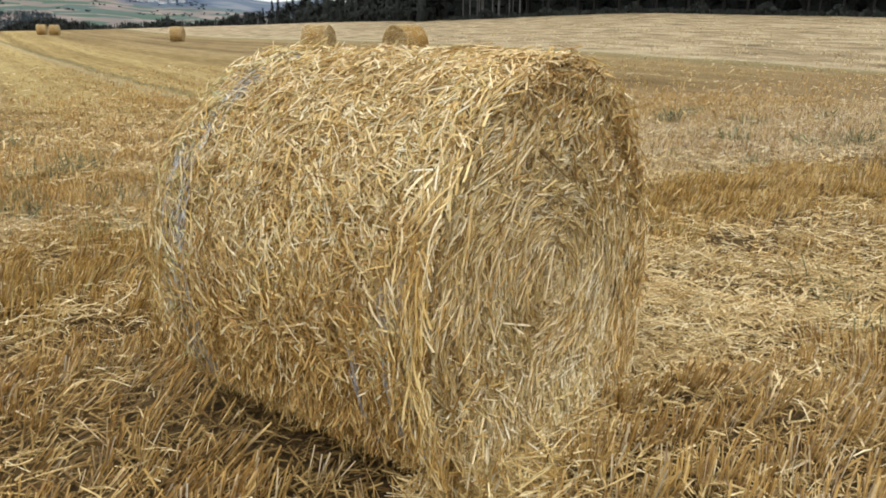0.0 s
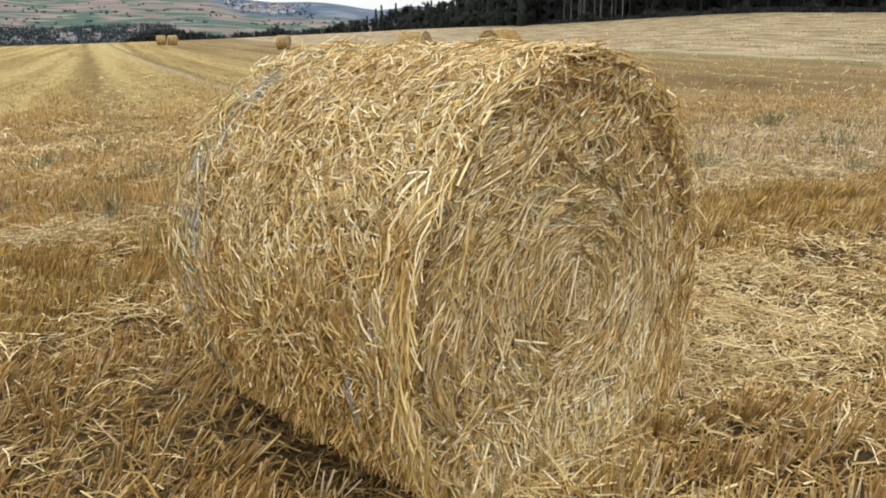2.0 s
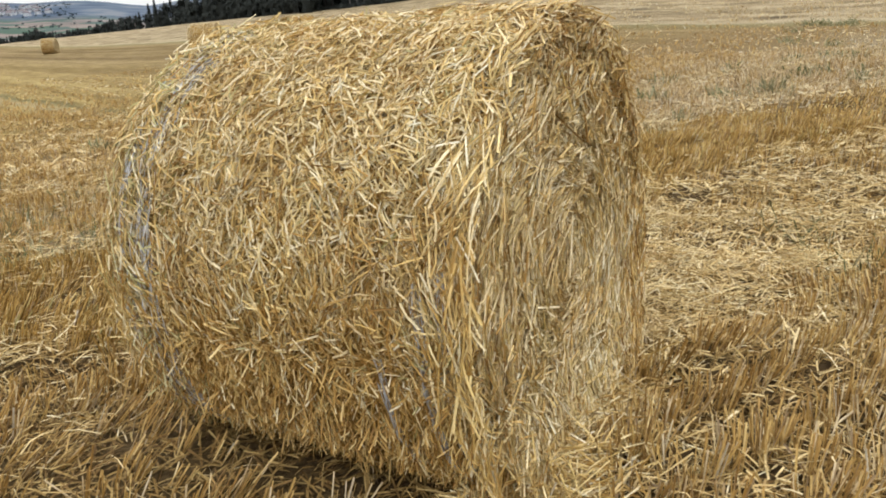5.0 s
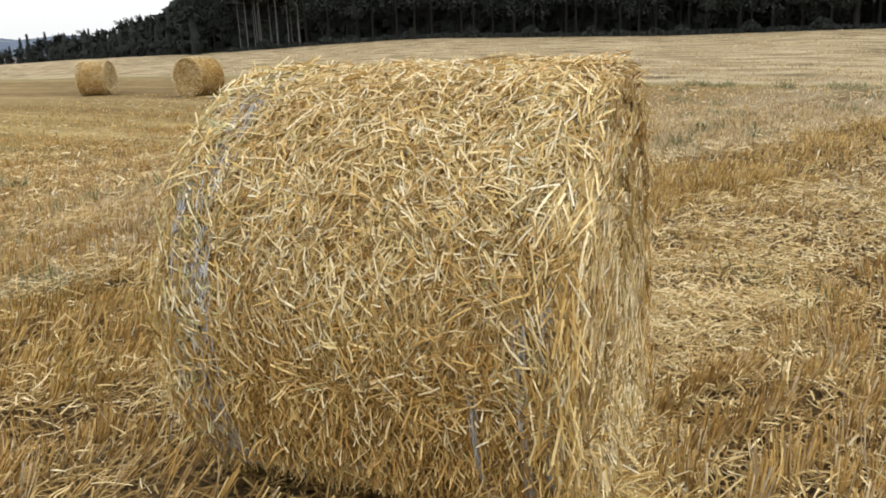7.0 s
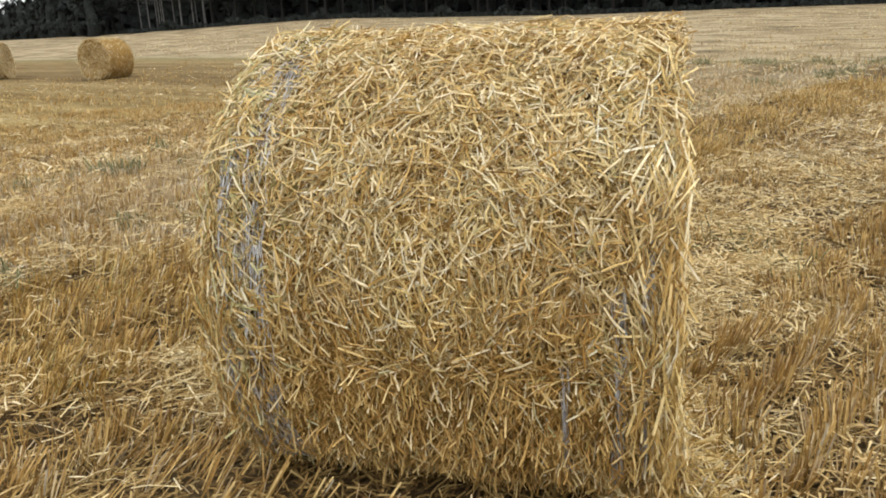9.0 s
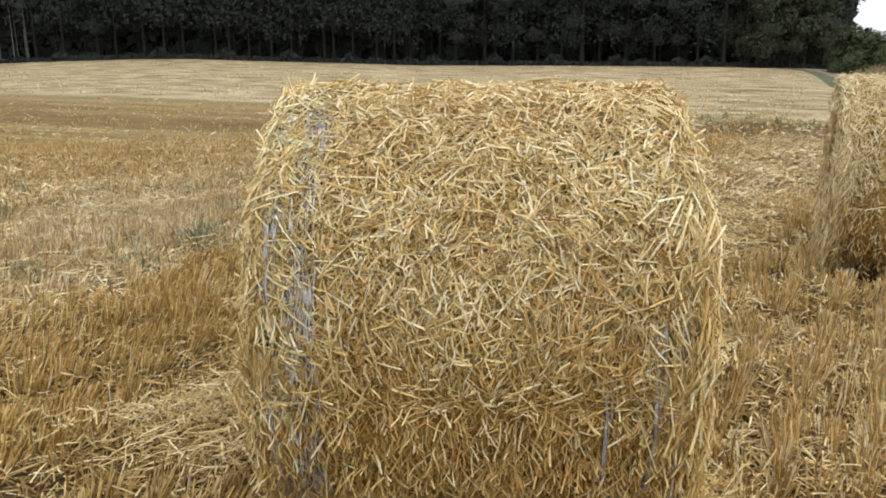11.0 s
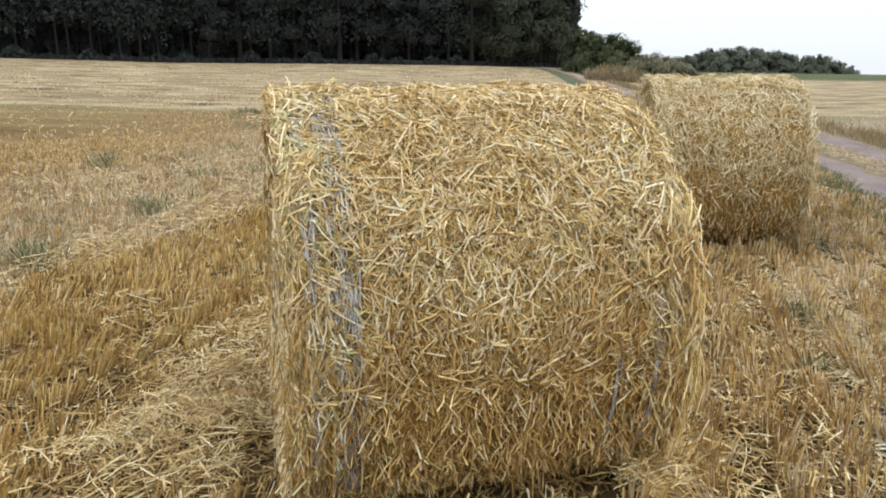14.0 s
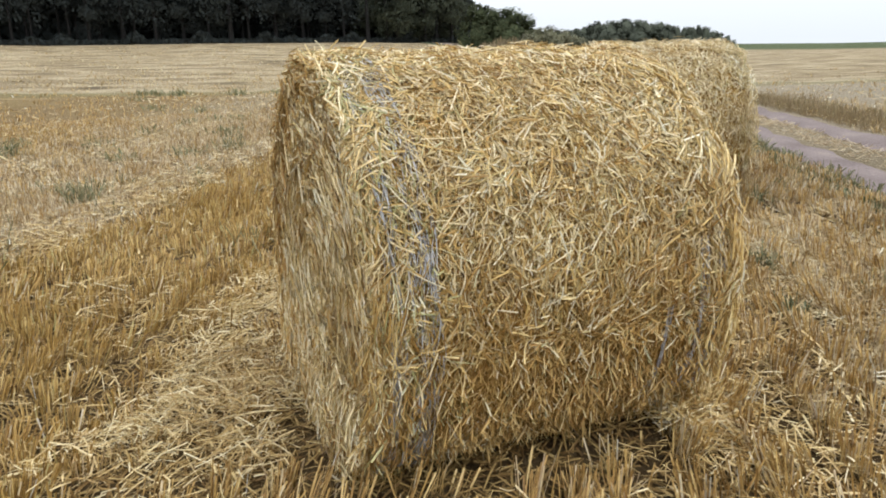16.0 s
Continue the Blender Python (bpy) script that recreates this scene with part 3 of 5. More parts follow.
def end_straw(n, r, half, flat, wide, sign, under):
    """Coiled straw on an end face, lying round the axis. under: the amber straw at the bottom of the layer."""
    torn = 1.0 if sign < 0 else 0.4
    q = np.sqrt(rng.uniform(0, 1, n)) * r * 0.99
    th = rng.uniform(0, 2 * math.pi, n)
    nor = np.stack([np.cos(th), 0 * th, np.sin(th)], -1)
    tan = np.stack([np.sin(th), 0 * th, -np.cos(th)], -1)
    out = np.array([[0.0, sign, 0.0]])
    stir = 0.5 * np.sin(q * 9 + 2 * np.sin(th * 2 + 1)) * np.cos(th * 4 + q * 6) + 0.5 * np.sin(th * 9 + q * 17) * np.sin(q * 26 + 3 * np.sin(th * 3))
    crumple = smooth((np.sin(th) + 0.1) / 0.5) * smooth((q / r - 0.45) / 0.25) * (1 - 0.7 * smooth((th - 1.8) / 0.4))
    phi = stir * (0.6 + 0.9 * crumple) + rng.normal(0, np.where(rng.random(n) < 0.2 + 0.3 * crumple, 1.1, 0.3))
    d = tan * np.cos(phi)[:, None] + nor * np.sin(phi)[:, None] + out * rng.normal(0.02, 0.12, n)[:, None]
    hang = smooth((-np.sin(th) * q / r - 0.1) / 0.5) * (rng.random(n) < 0.45)
    d = unit(unit(d) * (1 - 0.8 * hang)[:, None] + np.stack([rng.normal(0, 0.35, n), rng.normal(0, 0.15, n) + 0.25 * sign, -np.ones(n)], -1) * (0.8 * hang)[:, None])
    ln = np.clip(rng.gamma(5.0, 0.0145, n), 0.03, 0.2)
    ln = np.where(rng.random(n) < 0.08 * (1 - crumple), ln * 1.7, ln)
    c = nor * (q * (1 + (slump(th) - 1) * (q / r) ** 2))[:, None]
    lie = rng.normal(-0.014, 0.004, n) if under else rng.normal(0.004, 0.009, n)
    c[:, 1] = sign * (half - end_shape(q, th, r, torn) + lie)
    p = c - d * (ln * 0.5)[:, None]
    sag = nor * (ln * ln / (8 * np.maximum(q, 0.12)))[:, None] * 0.8 + rng.normal(0, 0.003, (n, 3))
    w = np.clip(rng.normal(0.0043, 0.0011, n), 0.002, 0.0072) * wide
    tip = p + d * ln[:, None]
    ok = (np.minimum(p[:, 2], tip[:, 2]) > flat - 0.05) & (np.maximum(np.hypot(p[:, 0], p[:, 2]), np.hypot(tip[:, 0], tip[:, 2])) < r * 1.03 * slump(th))
    return [a[ok] for a in (p, d, ln, w, sag)]


def net_band(r, y0, wide, a0, a1):
    """A strip of plastic net: thin threads along the curve, tied by zigzag threads."""
    segs, rows = [], 11
    steps = int((a1 - a0) / 0.07)
    ang = np.linspace(a0, a1, steps)
    for k in range(rows):
        off = y0 + wide * (k / (rows - 1) - 0.5)
        wav = off + 0.007 * np.sin(ang * 9 + k * 0.6) + rng.normal(0, 0.0022, steps)
        rad = r * slump(ang) + 0.010 + 0.006 * np.sin(ang * 14 + k) + rng.normal(0, 0.003, steps)
        segs.append(np.stack([rad * np.cos(ang), wav, rad * np.sin(ang)], -1))
    grid = np.stack(segs)
    a, b = grid[:, :-1].reshape(-1, 3), grid[:, 1:].reshape(-1, 3)
    za = np.concatenate([grid[:-1, :-1].reshape(-1, 3), grid[1:, :-1].reshape(-1, 3)])
    zb = np.concatenate([grid[1:, 1:].reshape(-1, 3), grid[:-1, 1:].reshape(-1, 3)])
    p, e = np.concatenate([a, za]), np.concatenate([b, zb])
    turn = np.arctan2(p[:, 2], p[:, 0])
    keep = rng.random(len(p)) < 0.6 + 0.35 * np.sin(turn * 11 + y0 * 40) * np.sin(turn * 4.3 + y0 * 17)
    p, e = p[keep], e[keep]
    ln = np.linalg.norm(e - p, axis=1)
    d = unit(e - p)
    w = np.concatenate([np.full(len(a), 0.0038), np.full(len(za), 0.0026)])[keep]
    return strand_mesh("net_wrap", p, d, ln * 1.03, w, np.zeros_like(p), 1, NET)


def straw_bale(place, turn, r, half, centre, n_side, n_end, wide, label, nets=(), longer=1.0, front=0.2, rim=0, bends=2, straw=STRAW, pale_top=0.38, low_amber=0.0):
    """Axis along local y; the origin lies on the ground under the middle."""
    base = new("straw_bale")
    flat = -centre + 0.0
    shift = Matrix.Translation((0, 0, centre))
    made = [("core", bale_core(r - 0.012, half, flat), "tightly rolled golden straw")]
    side = side_straw(n_side, r, half, flat, wide, longer, front, nets)
    # paler, bleached straw on top, amber below: the lower side's shade in straw colour
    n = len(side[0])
    pale = rng.random(n) < 0.03 + pale_top * smooth((side[0][:, 2] / r + 0.6) / 1.1) * (1 - 0.5 * (low_amber > 0) * smooth((0.1 - side[0][:, 2] / r) / 0.5))
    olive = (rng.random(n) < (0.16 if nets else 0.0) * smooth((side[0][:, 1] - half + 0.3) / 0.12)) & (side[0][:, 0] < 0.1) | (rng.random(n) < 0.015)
    deep = ~pale & ~olive & (rng.random(n) < (0.2 + 0.62 * smooth((0.4 - side[0][:, 2] / r) / 0.9) if straw is STRAW else low_amber * smooth((0.15 - side[0][:, 2] / r) / 0.6)))
    for mat, sel, lab in ((straw, ~pale & ~olive & ~deep, "short golden straw lying on the curved side"), (STRAW_PALE, pale & ~olive, "short pale straw lying on the curved side"), (STRAW_GREEN, olive, "greenish straw caught in the net wrap"), (STRAW_AMBER, deep, "short amber straw lying on the curved side")):
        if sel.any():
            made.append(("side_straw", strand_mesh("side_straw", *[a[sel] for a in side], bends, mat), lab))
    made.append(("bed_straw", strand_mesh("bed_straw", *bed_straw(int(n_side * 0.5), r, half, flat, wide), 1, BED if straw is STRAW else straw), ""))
    if rim:
        made.append(("rim_straw", strand_mesh("rim_straw", *rim_straw(rim, r, half, flat), 3, STRAW), "long straw hanging from the torn rim"))
        made.append(("skirt_straw", strand_mesh("skirt_straw", *skirt_straw(int(rim * 1.7), r, half, flat), 2, STRAW), "loose straw hanging down to the ground"))
    for sign, k in ((-1, 1.0), (1, 0.5)):
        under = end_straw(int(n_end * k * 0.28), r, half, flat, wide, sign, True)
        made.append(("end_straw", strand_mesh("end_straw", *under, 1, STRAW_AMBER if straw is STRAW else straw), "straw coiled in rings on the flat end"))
        top = end_straw(int(n_end * k * 0.72), r, half, flat, wide, sign, False)
        q, a = np.hypot(top[0][:, 0], top[0][:, 2]) / r, np.arctan2(top[0][:, 2], top[0][:, 0])
        outer = smooth((q - 0.55) / 0.3) * np.where((a > -1.0) & (a < 1.9), 1.0, 0.25)
        amber = rng.random(len(q)) < 0.06 + 0.38 * outer
        pale = ~amber & (rng.random(len(q)) < 0.66)
        for mat, sel, lab in ((straw, ~amber & ~pale, "straw coiled in rings on the flat end"), (STRAW_AMBER if straw is STRAW else straw, amber, "amber straw round the rim of the flat end"), (STRAW_PALE, pale, "bleached straw coiled on the flat end")):
            made.append(("end_straw", strand_mesh("end_straw", *[v[sel] for v in top], 1, mat), lab))
    for y0, w, a0, a1 in nets:
        made.append(("net_wrap", net_band(r, y0, w, a0, a1), "frayed grey-white plastic net wrap"))
    for name, me, lab in made:
        ob = child(name, me, base, lab)
        ob.matrix_basis = shift
        if name.endswith("straw"):
            ob["kind"] = "stuff"
    x, y, z = place
    base.matrix_basis = pose(x, y, z, 0, 0, turn)
    return tagged(base, label, "straw bale", "straw bales on the field")


BALE_TURN, BALE_X, BALE_Y = 21.0, 1.440, 2.659
main_bale = straw_bale((BALE_X, BALE_Y, -0.04), BALE_TURN, 0.768, 0.672, 0.67, 95000, 47000, 1.0,
                       "large round golden straw bale with loose straw and torn net",
                       ((0.505, 0.095, 1.75, 4.45), (0.605, 0.045, 1.65, 4.4), (-0.545, 0.026, 2.95, 4.0), (-0.615, 0.018, 2.8, 3.8), (-0.40, 0.012, 3.25, 3.8)), rim=620)


def stray_straw(bale, r, half, centre, count):
    """Single long stalks that stick out of the bale."""
    for k in range(count):
        top = k % 3 != 2
        th = random.uniform(0.9, 2.6) if top else random.uniform(2.6, 4.0)
        y = random.uniform(-half, half) if k % 3 else half - random.uniform(0, 0.2)
        out = Vector((math.cos(th), 0, math.sin(th)))
        along = Vector((math.sin(th), 0, -math.cos(th)))
        d = (out * random.uniform(0.12, 0.6) + along * random.uniform(-0.8, 0.8) + Vector((0, random.uniform(-0.9, 0.9), 0))).normalized()
        ln = random.uniform(0.05, 0.13)
        p = np.array([out * (r - 0.01) + Vector((0, y, centre))])
        me = strand_mesh("straw_stalk", p, np.array([d]), np.array([ln]), np.array([random.uniform(0.004, 0.006)]), np.array([out * 0.01]), 3, STRAW)
        child("straw_stalk", me, bale, "single stiff straw stalk sticking out")


stray_straw(main_bale, 0.768, 0.672, 0.67, 90)
NEXT_TURN, NEXT_X, NEXT_Y = 2.3, 5.587, 0.637
straw_bale((NEXT_X, NEXT_Y, -0.04), NEXT_TURN, 0.766, 0.632, 0.683, 24000, 6000, 1.15, "round pale straw bale standing beside the farm track", (), 1.1, bends=1, straw=STRAW_DULL, pale_top=1.5, low_amber=0.5)


def far_bale(az, dist, turn, label):
    x, y = CX + 0.3 + dist * math.sin(radians(az)), CY - 0.6 + dist * math.cos(radians(az))
    straw_bale((x, y, float(ground_z(x, y))), turn, 0.76, 0.63, 0.69, 5000, 1700, 2.3, label, (), 1.2, bends=1, straw=STRAW_DULL, pale_top=0.8)


far_bale(22.6, 37.0, 44.0, "round straw bale standing far out on the stubble")
far_bale(29.2, 31.0, -74.0, "round straw bale with its end turned to the path")
far_bale(12.35, 84.0, 60.0, "small distant round straw bale on the stubble")
far_bale(4.6, 126.0, 70.0, "distant round straw bale near the brow of the field")
far_bale(3.85, 130.0, 70.0, "distant round straw bale beside another on the brow")

# ---------- farm track ----------
TRACK = [(-40, 3.8), (-20, 1.3), (-6, -0.45), (0, -1.2), (6.7, -2.0), (11.3, -2.6), (20, -3.2), (36, -3.2), (49, -2.6), (69, -2.2), (86, -1.2), (96, 1.0)]


def spline(points, step):
    out = []
    pts = [Vector((*p, 0)) for p in points]
    pts = [2 * pts[0] - pts[1]] + pts + [2 * pts[-1] - pts[-2]]
    for i in range(1, len(pts) - 2):
        a, b, c, d = pts[i - 1:i + 3]
        k = max(2, int((c - b).length / step))
        for j in range(k):
            t = j / k
            out.append(0.5 * (2 * b + (c - a) * t + (2 * a - 5 * b + 4 * c - d) * t * t + (3 * b - a - 3 * c + d) * t ** 3))
    return out


def track_material():
    m, n, l, b = material("rutted_earth", 0.95, 0.1)
    g = n.new("ShaderNodeNewGeometry")
    k = noise_node(n, l, 1.2, 6, g.outputs["Position"])
    k2 = noise_node(n, l, 45, 4, g.outputs["Position"])
    r = ramp(n, [(0.3, (0.165, 0.128, 0.118)), (0.6, (0.235, 0.188, 0.172)), (0.8, (0.32, 0.265, 0.215))])
    l.new(k.outputs[0], r.inputs[0])
    r2 = ramp(n, [(0.35, (0.75, 0.75, 0.75)), (0.6, (1.05, 1.05, 1.05)), (0.75, (1.3, 1.25, 1.2))])
    l.new(k2.outputs[0], r2.inputs[0])
    l.new(mix(n, l, r.outputs[0], r2.outputs[0], 1.0, "MULTIPLY"), b.inputs["Base Color"])
    bump(n, l, b, k2.outputs[0], 0.6, 0.03)
    return m


EARTH = track_material()


def strip(name, off, wide, mat, label, rise=0.02, start=-50.0):
    path = [p for p in spline(TRACK, 0.25) if p.x > start]
    v, q = [], []
    cols = 6
    for i, p in enumerate(path):
        t = (path[min(i + 1, len(path) - 1)] - path[max(i - 1, 0)]).normalized()
        s = Vector((t.y, -t.x, 0))
        e0 = 0.09 * noise.noise((p.x * 1.4, p.y * 1.4, off)) + 0.06 * noise.noise((p.x * 5, p.y * 5, off))
        e1 = 0.09 * noise.noise((p.x * 1.4, p.y * 1.4, off + 9)) + 0.06 * noise.noise((p.x * 5, p.y * 5, off + 9))
        for k in range(cols):
            u = k / (cols - 1)
            a = off + (u - 0.5) * wide + e0 * (1 - u) + e1 * u
            c = p + s * a
            dip = -0.03 if k in (0, cols - 1) else 0.006 * math.sin(p.x * 3.1 + k)
            v.append((c.x, c.y, float(ground_z(c.x, c.y)) + rise + dip))
        if i:
            for k in range(cols - 1):
                a = (i - 1) * cols + k
                q.append((a, a + 1, a + cols + 1, a + cols))
    me = fast_mesh(name, np.array(v), np.array(q)[:, ::-1])
    me.materials.append(mat)
    return tagged(new(name, me), label, "track", kind="structure")


strip("road_rut", 0.0, 0.64, EARTH, "reddish earth wheel rut of a farm track", 0.03)
strip("road_rut", 1.28, 0.64, EARTH, "reddish earth wheel rut of a farm track", 0.03)


def verge_material():
    m, n, l, b = material("green_verge", 0.9, 0.1)
    g = n.new("ShaderNodeNewGeometry")
    k = noise_node(n, l, 2.5, 6, g.outputs["Position"])
    r = ramp(n, [(0.35, (0.06, 0.072, 0.038)), (0.6, (0.09, 0.105, 0.058)), (0.75, (0.17, 0.155, 0.09))])
    l.new(k.outputs[0], r.inputs[0])
    l.new(r.outputs[0], b.inputs["Base Color"])
    bump(n, l, b, k.outputs[0], 0.8, 0.1)
    return m


VERGE = verge_material()
strip("road_verge", -1.2, 1.25, VERGE, "green grass verge between track and stubble", 0.05, 30.0)

# ---------- stubble, litter, weeds ----------


def band(w, stops):
    return np.interp(w, [a for a, _ in stops], [b for _, b in stops])


def scatter(shells):
    """Random places round the walk, thinning outwards: (inner, outer, per square metre)."""
    xs, ys, rs = [], [], []
    for r0, r1, dens, a0, a1 in shells:
        n = int(0.5 * radians(a1 - a0) * (r1 * r1 - r0 * r0) * dens)
        r = np.sqrt(rng.uniform(r0 * r0, r1 * r1, n))
        a = np.radians(rng.uniform(a0, a1, n))
        xs.append(CX + r * np.sin(a)), ys.append(CY + r * np.cos(a)), rs.append(r)
    return np.concatenate(xs), np.concatenate(ys), np.concatenate(rs)


def clear_of(x, y, cx, cy, turn, hx, hy):
    a = radians(turn)
    u = (x - cx) * math.cos(a) + (y - cy) * math.sin(a)
    v = -(x - cx) * math.sin(a) + (y - cy) * math.cos(a)
    return (np.abs(u) > hx) | (np.abs(v) > hy)


def open_ground(x, y, foot=0.40):
    _, w = to_sw(x, y)
    off_track = (w > -0.75) | (w < -2.95)
    return clear_of(x, y, BALE_X, BALE_Y, BALE_TURN, foot, 0.65) & clear_of(x, y, NEXT_X, NEXT_Y, NEXT_TURN, foot, 0.64) & off_track


def foot_shade(x, y):
    """1 on sparse trodden ground before the bale; bared soil stands for its shade."""
    a = radians(BALE_TURN)
    u = (x - BALE_X) * math.cos(a) + (y - BALE_Y) * math.sin(a) + 0.06 * wander(x, y, 5.0, 4)
    v = -(x - BALE_X) * math.sin(a) + (y - BALE_Y) * math.cos(a) + 0.08 * wander(x, y, 6.0, 7)
    return smooth((0.98 + u) / 0.16) * smooth((0.2 - u) / 0.2) * smooth((0.98 - v) / 0.2) * smooth((v + 0.72) / 0.2)


def tufts(shells):
    """Places of plants on drilled rows: (inner, outer, step along, step across)."""
    xs, ys, rs = [], [], []
    for r0, r1, ds, dw, a0, a1 in shells:
        k = int(r1 / ds) + 2
        m = int(r1 / dw) + 2
        c0, w0 = to_sw(CX, CY)
        gs, gw = np.meshgrid(np.arange(-k, k) * ds, np.arange(-m, m) * dw)
        gs = gs.ravel() + rng.uniform(-0.5, 0.5, gs.size) * ds * 1.5
        gw = gw.ravel() + rng.normal(0, 0.13, gw.size) * dw
        r = np.hypot(gs, gw)
        x, y = to_xy(gs + c0, gw + w0)
        a = np.degrees(np.arctan2(x - CX, y - CY))
        ok = (r >= r0) & (r < r1) & (a > a0) & (a < a1)
        xs.append(x[ok]), ys.append(y[ok]), rs.append(r[ok])
    return np.concatenate(xs), np.concatenate(ys), np.concatenate(rs)


def row_wave(x):
    return 0.5 * (np.sin(1.15 * x + 0.4) + np.sin(2.9 * x + 1.3))


def west_shift(s, w):
    """The tall strip widens a little on both sides, more so at its western end."""
    near = 0.2 + 0.14 * (1 - smooth((s + 0.4) / 0.9))
    return near * smooth((w - 3.5) / 0.4) * (1 - smooth((w - 4.9) / 0.6)) - 0.22 * smooth((w - 5.3) / 0.5) * (1 - smooth((w - 8) / 2))


def stubble():
    x, y, r = tufts([(0, 5, 0.07, 0.145, -60, 160), (0, 6.5, 0.2, 0.145, 160, 180), (0, 6.5, 0.2, 0.145, -180, -60), (5, 9, 0.07, 0.145, -15, 125), (9, 18, 0.115, 0.16, -12, 122), (18, 40, 0.34, 0.30, 35, 122), (18, 34, 0.22, 0.22, -12, 35)])
    s, w = to_sw(x, y)
    wob = w + 0.3 * wander(x, y, 1.1, 3) + west_shift(s, w)
    den = band(wob, [(-8, 0.3), (-3, 0.2), (-0.7, 0.25), (0, 0.65), (2.2, 0.9), (2.7, 0.3), (3.4, 0.3), (3.7, 0.6), (4.45, 0.6), (4.7, 1.0), (5.7, 1.0), (6.0, 0.4), (6.5, 0.95), (8.2, 0.9), (8.8, 0.6), (9.8, 0.85), (12, 1)])
    bare = ((wob < 2.4) | ((wob > 4.5) & (wob < 6))) & (r < 12)
    den = np.where(bare, (0.74 + 0.55 * np.cos(2 * math.pi * w / 0.29)) * np.clip(0.9 + 0.9 * wander(x, y, 13.0, 2), 0.4, 1.1), den)
    strip_ = (wob > 4.5) & (wob < 5.95) & (r < 12)
    den = np.where(strip_, np.clip(0.5 + 0.45 * np.cos(2 * math.pi * w / 0.29) + 0.7 * wander(x, y, 7.0, 5), 0.06, 0.95), den)
    west = (1 - smooth((s - 0.2) / 0.5)) * (wob > 2.3) * (wob < 4.0)
    den = np.maximum(den, west)
    den = np.where(x > 24, 0.1, np.where(y > 13, 0.5 - 0.4 * row_wave(x), den)) * np.clip((46 - r) / 26, 0, 1) * np.clip(np.where(bare, 0.95, 0.72) + np.where(bare, 0.6, 1.0) * wander(x, y, 2.7, 1), 0.15, 1)
    keep = (rng.random(len(x)) < den * (1 - 0.6 * foot_shade(x, y))) & open_ground(x, y, 0.3)
    x, y, r, wob = (a[keep] for a in (x, y, r, wob))
    count = np.where(r < 9, rng.integers(5, 12, len(x)) + 24 * ((wob > 4.5) & (wob < 5.9)) + 12 * (wob < 2.4) + 5 * ((wob > 2.3) & (wob < 4.0)) + 7 * (wob > 6.1), np.where(r < 18, rng.integers(6, 12, len(x)), rng.integers(2, 5, len(x))))
    size = rng.uniform(0.75, 1.15, len(x))
    tilt = np.stack([0.12 + 0.45 * wander(x, y, 1.6, 6) + rng.normal(0, 0.12, len(x)), 0.4 * wander(x, y, 1.4, 7) + rng.normal(0, 0.12, len(x))], -1)
    tilt[:, 0] += 0.34 * ((wob > 4.5) & (wob < 5.9))
    lodged = west[keep] * np.clip(0.7 + 0.8 * wander(x, y, 4.0, 3), 0, 1.3)
    tilt += lodged[:, None] * np.array([[0.62, -0.42]])
    i = np.repeat(np.arange(len(x)), count)
    n = len(i)
    r, wob, west = r[i], wob[i], west[keep][i]
    tall = band(wob, [(-4, 0.13), (0, 0.14), (1.0, 0.15), (2.2, 0.17), (2.8, 0.10), (3.6, 0.12), (4.6, 0.14), (4.8, 0.165), (5.6, 0.165), (6.0, 0.14), (8, 0.17), (9, 0.15), (11, 0.12), (23, 0.11), (25, 0.08)])
    tall = np.maximum(tall, 0.165 * west)
    ln = tall * size[i] * rng.uniform(0.7, 1.06, n)
    off = rng.normal(0, 0.026, (n, 2)) * np.where(r < 9, np.where((wob > 4.5) & (wob < 5.95), 1.35, 1.0), 2.2)[:, None]
    px, py = x[i] + off[:, 0], y[i] + off[:, 1]
    d = np.stack([tilt[i, 0] + off[:, 0] * 4 + rng.normal(0, 0.1, n), tilt[i, 1] + off[:, 1] * 4 + rng.normal(0, 0.1, n), np.ones(n)], -1)
    flop = rng.random(n) < 0.12
    d[flop, :2] += rng.normal(0, 1.1, (int(flop.sum()), 2))
    wd = np.where(r < 5, 0.006, np.where(r < 9, 0.0068, np.where(r < 18, 0.0088, 0.018))) * rng.uniform(0.65, 1.35, n)
    p = np.stack([px, py, ground_z(px, py) - 0.01], -1)
    grey = band(wob, [(0.3, 0.45), (1.2, 0.3), (2.0, 0.12), (4.2, 0.15), (4.5, 0.05), (5.8, 0.05), (6.2, 0.75), (9.8, 0.65), (11.5, 0.15)])
    along, _ = to_sw(px, py)
    grey = np.where(wob > 5.8, grey * smooth((along + 0.5) / 3), grey)
    old = (rng.random(n) < grey) & (py < 13)
    gold = ~old & (wob > 4.4) & (wob < 6.0) & (py < 13)
    d, none = unit(d), np.zeros((n, 3))
    for mat, sel, label in ((STUBBLE, ~old & ~gold, "upright golden cut straw stubble in drilled rows"), (STUBBLE_GOLD, gold, "tall dense leaning strip of golden stubble"), (WEATHERED, old, "greyish weathered cut stubble in drilled rows")):
        me = strand_mesh("stubble", p[sel], d[sel], ln[sel], wd[sel], none[sel], 1, mat)
        tagged(new("stubble", me), label, "stubble", kind="stuff")


def open_strip(s, w):
    """Standing stubble west of the bale holds little loose straw, but for one windrow."""
    low = (1 - smooth((s - 0.3) / 0.6)) * (w > 2.2) * (w < 3.45)
    high = (1 - smooth((s - 0.1) / 0.6)) * (w >= 3.45) * (w < 4.5)
    far = (1 - smooth((s - 0.5) / 2)) * (w > 5.8) * (w < 9.8)
    return 1 - 0.94 * low - 0.88 * high - 0.25 * far


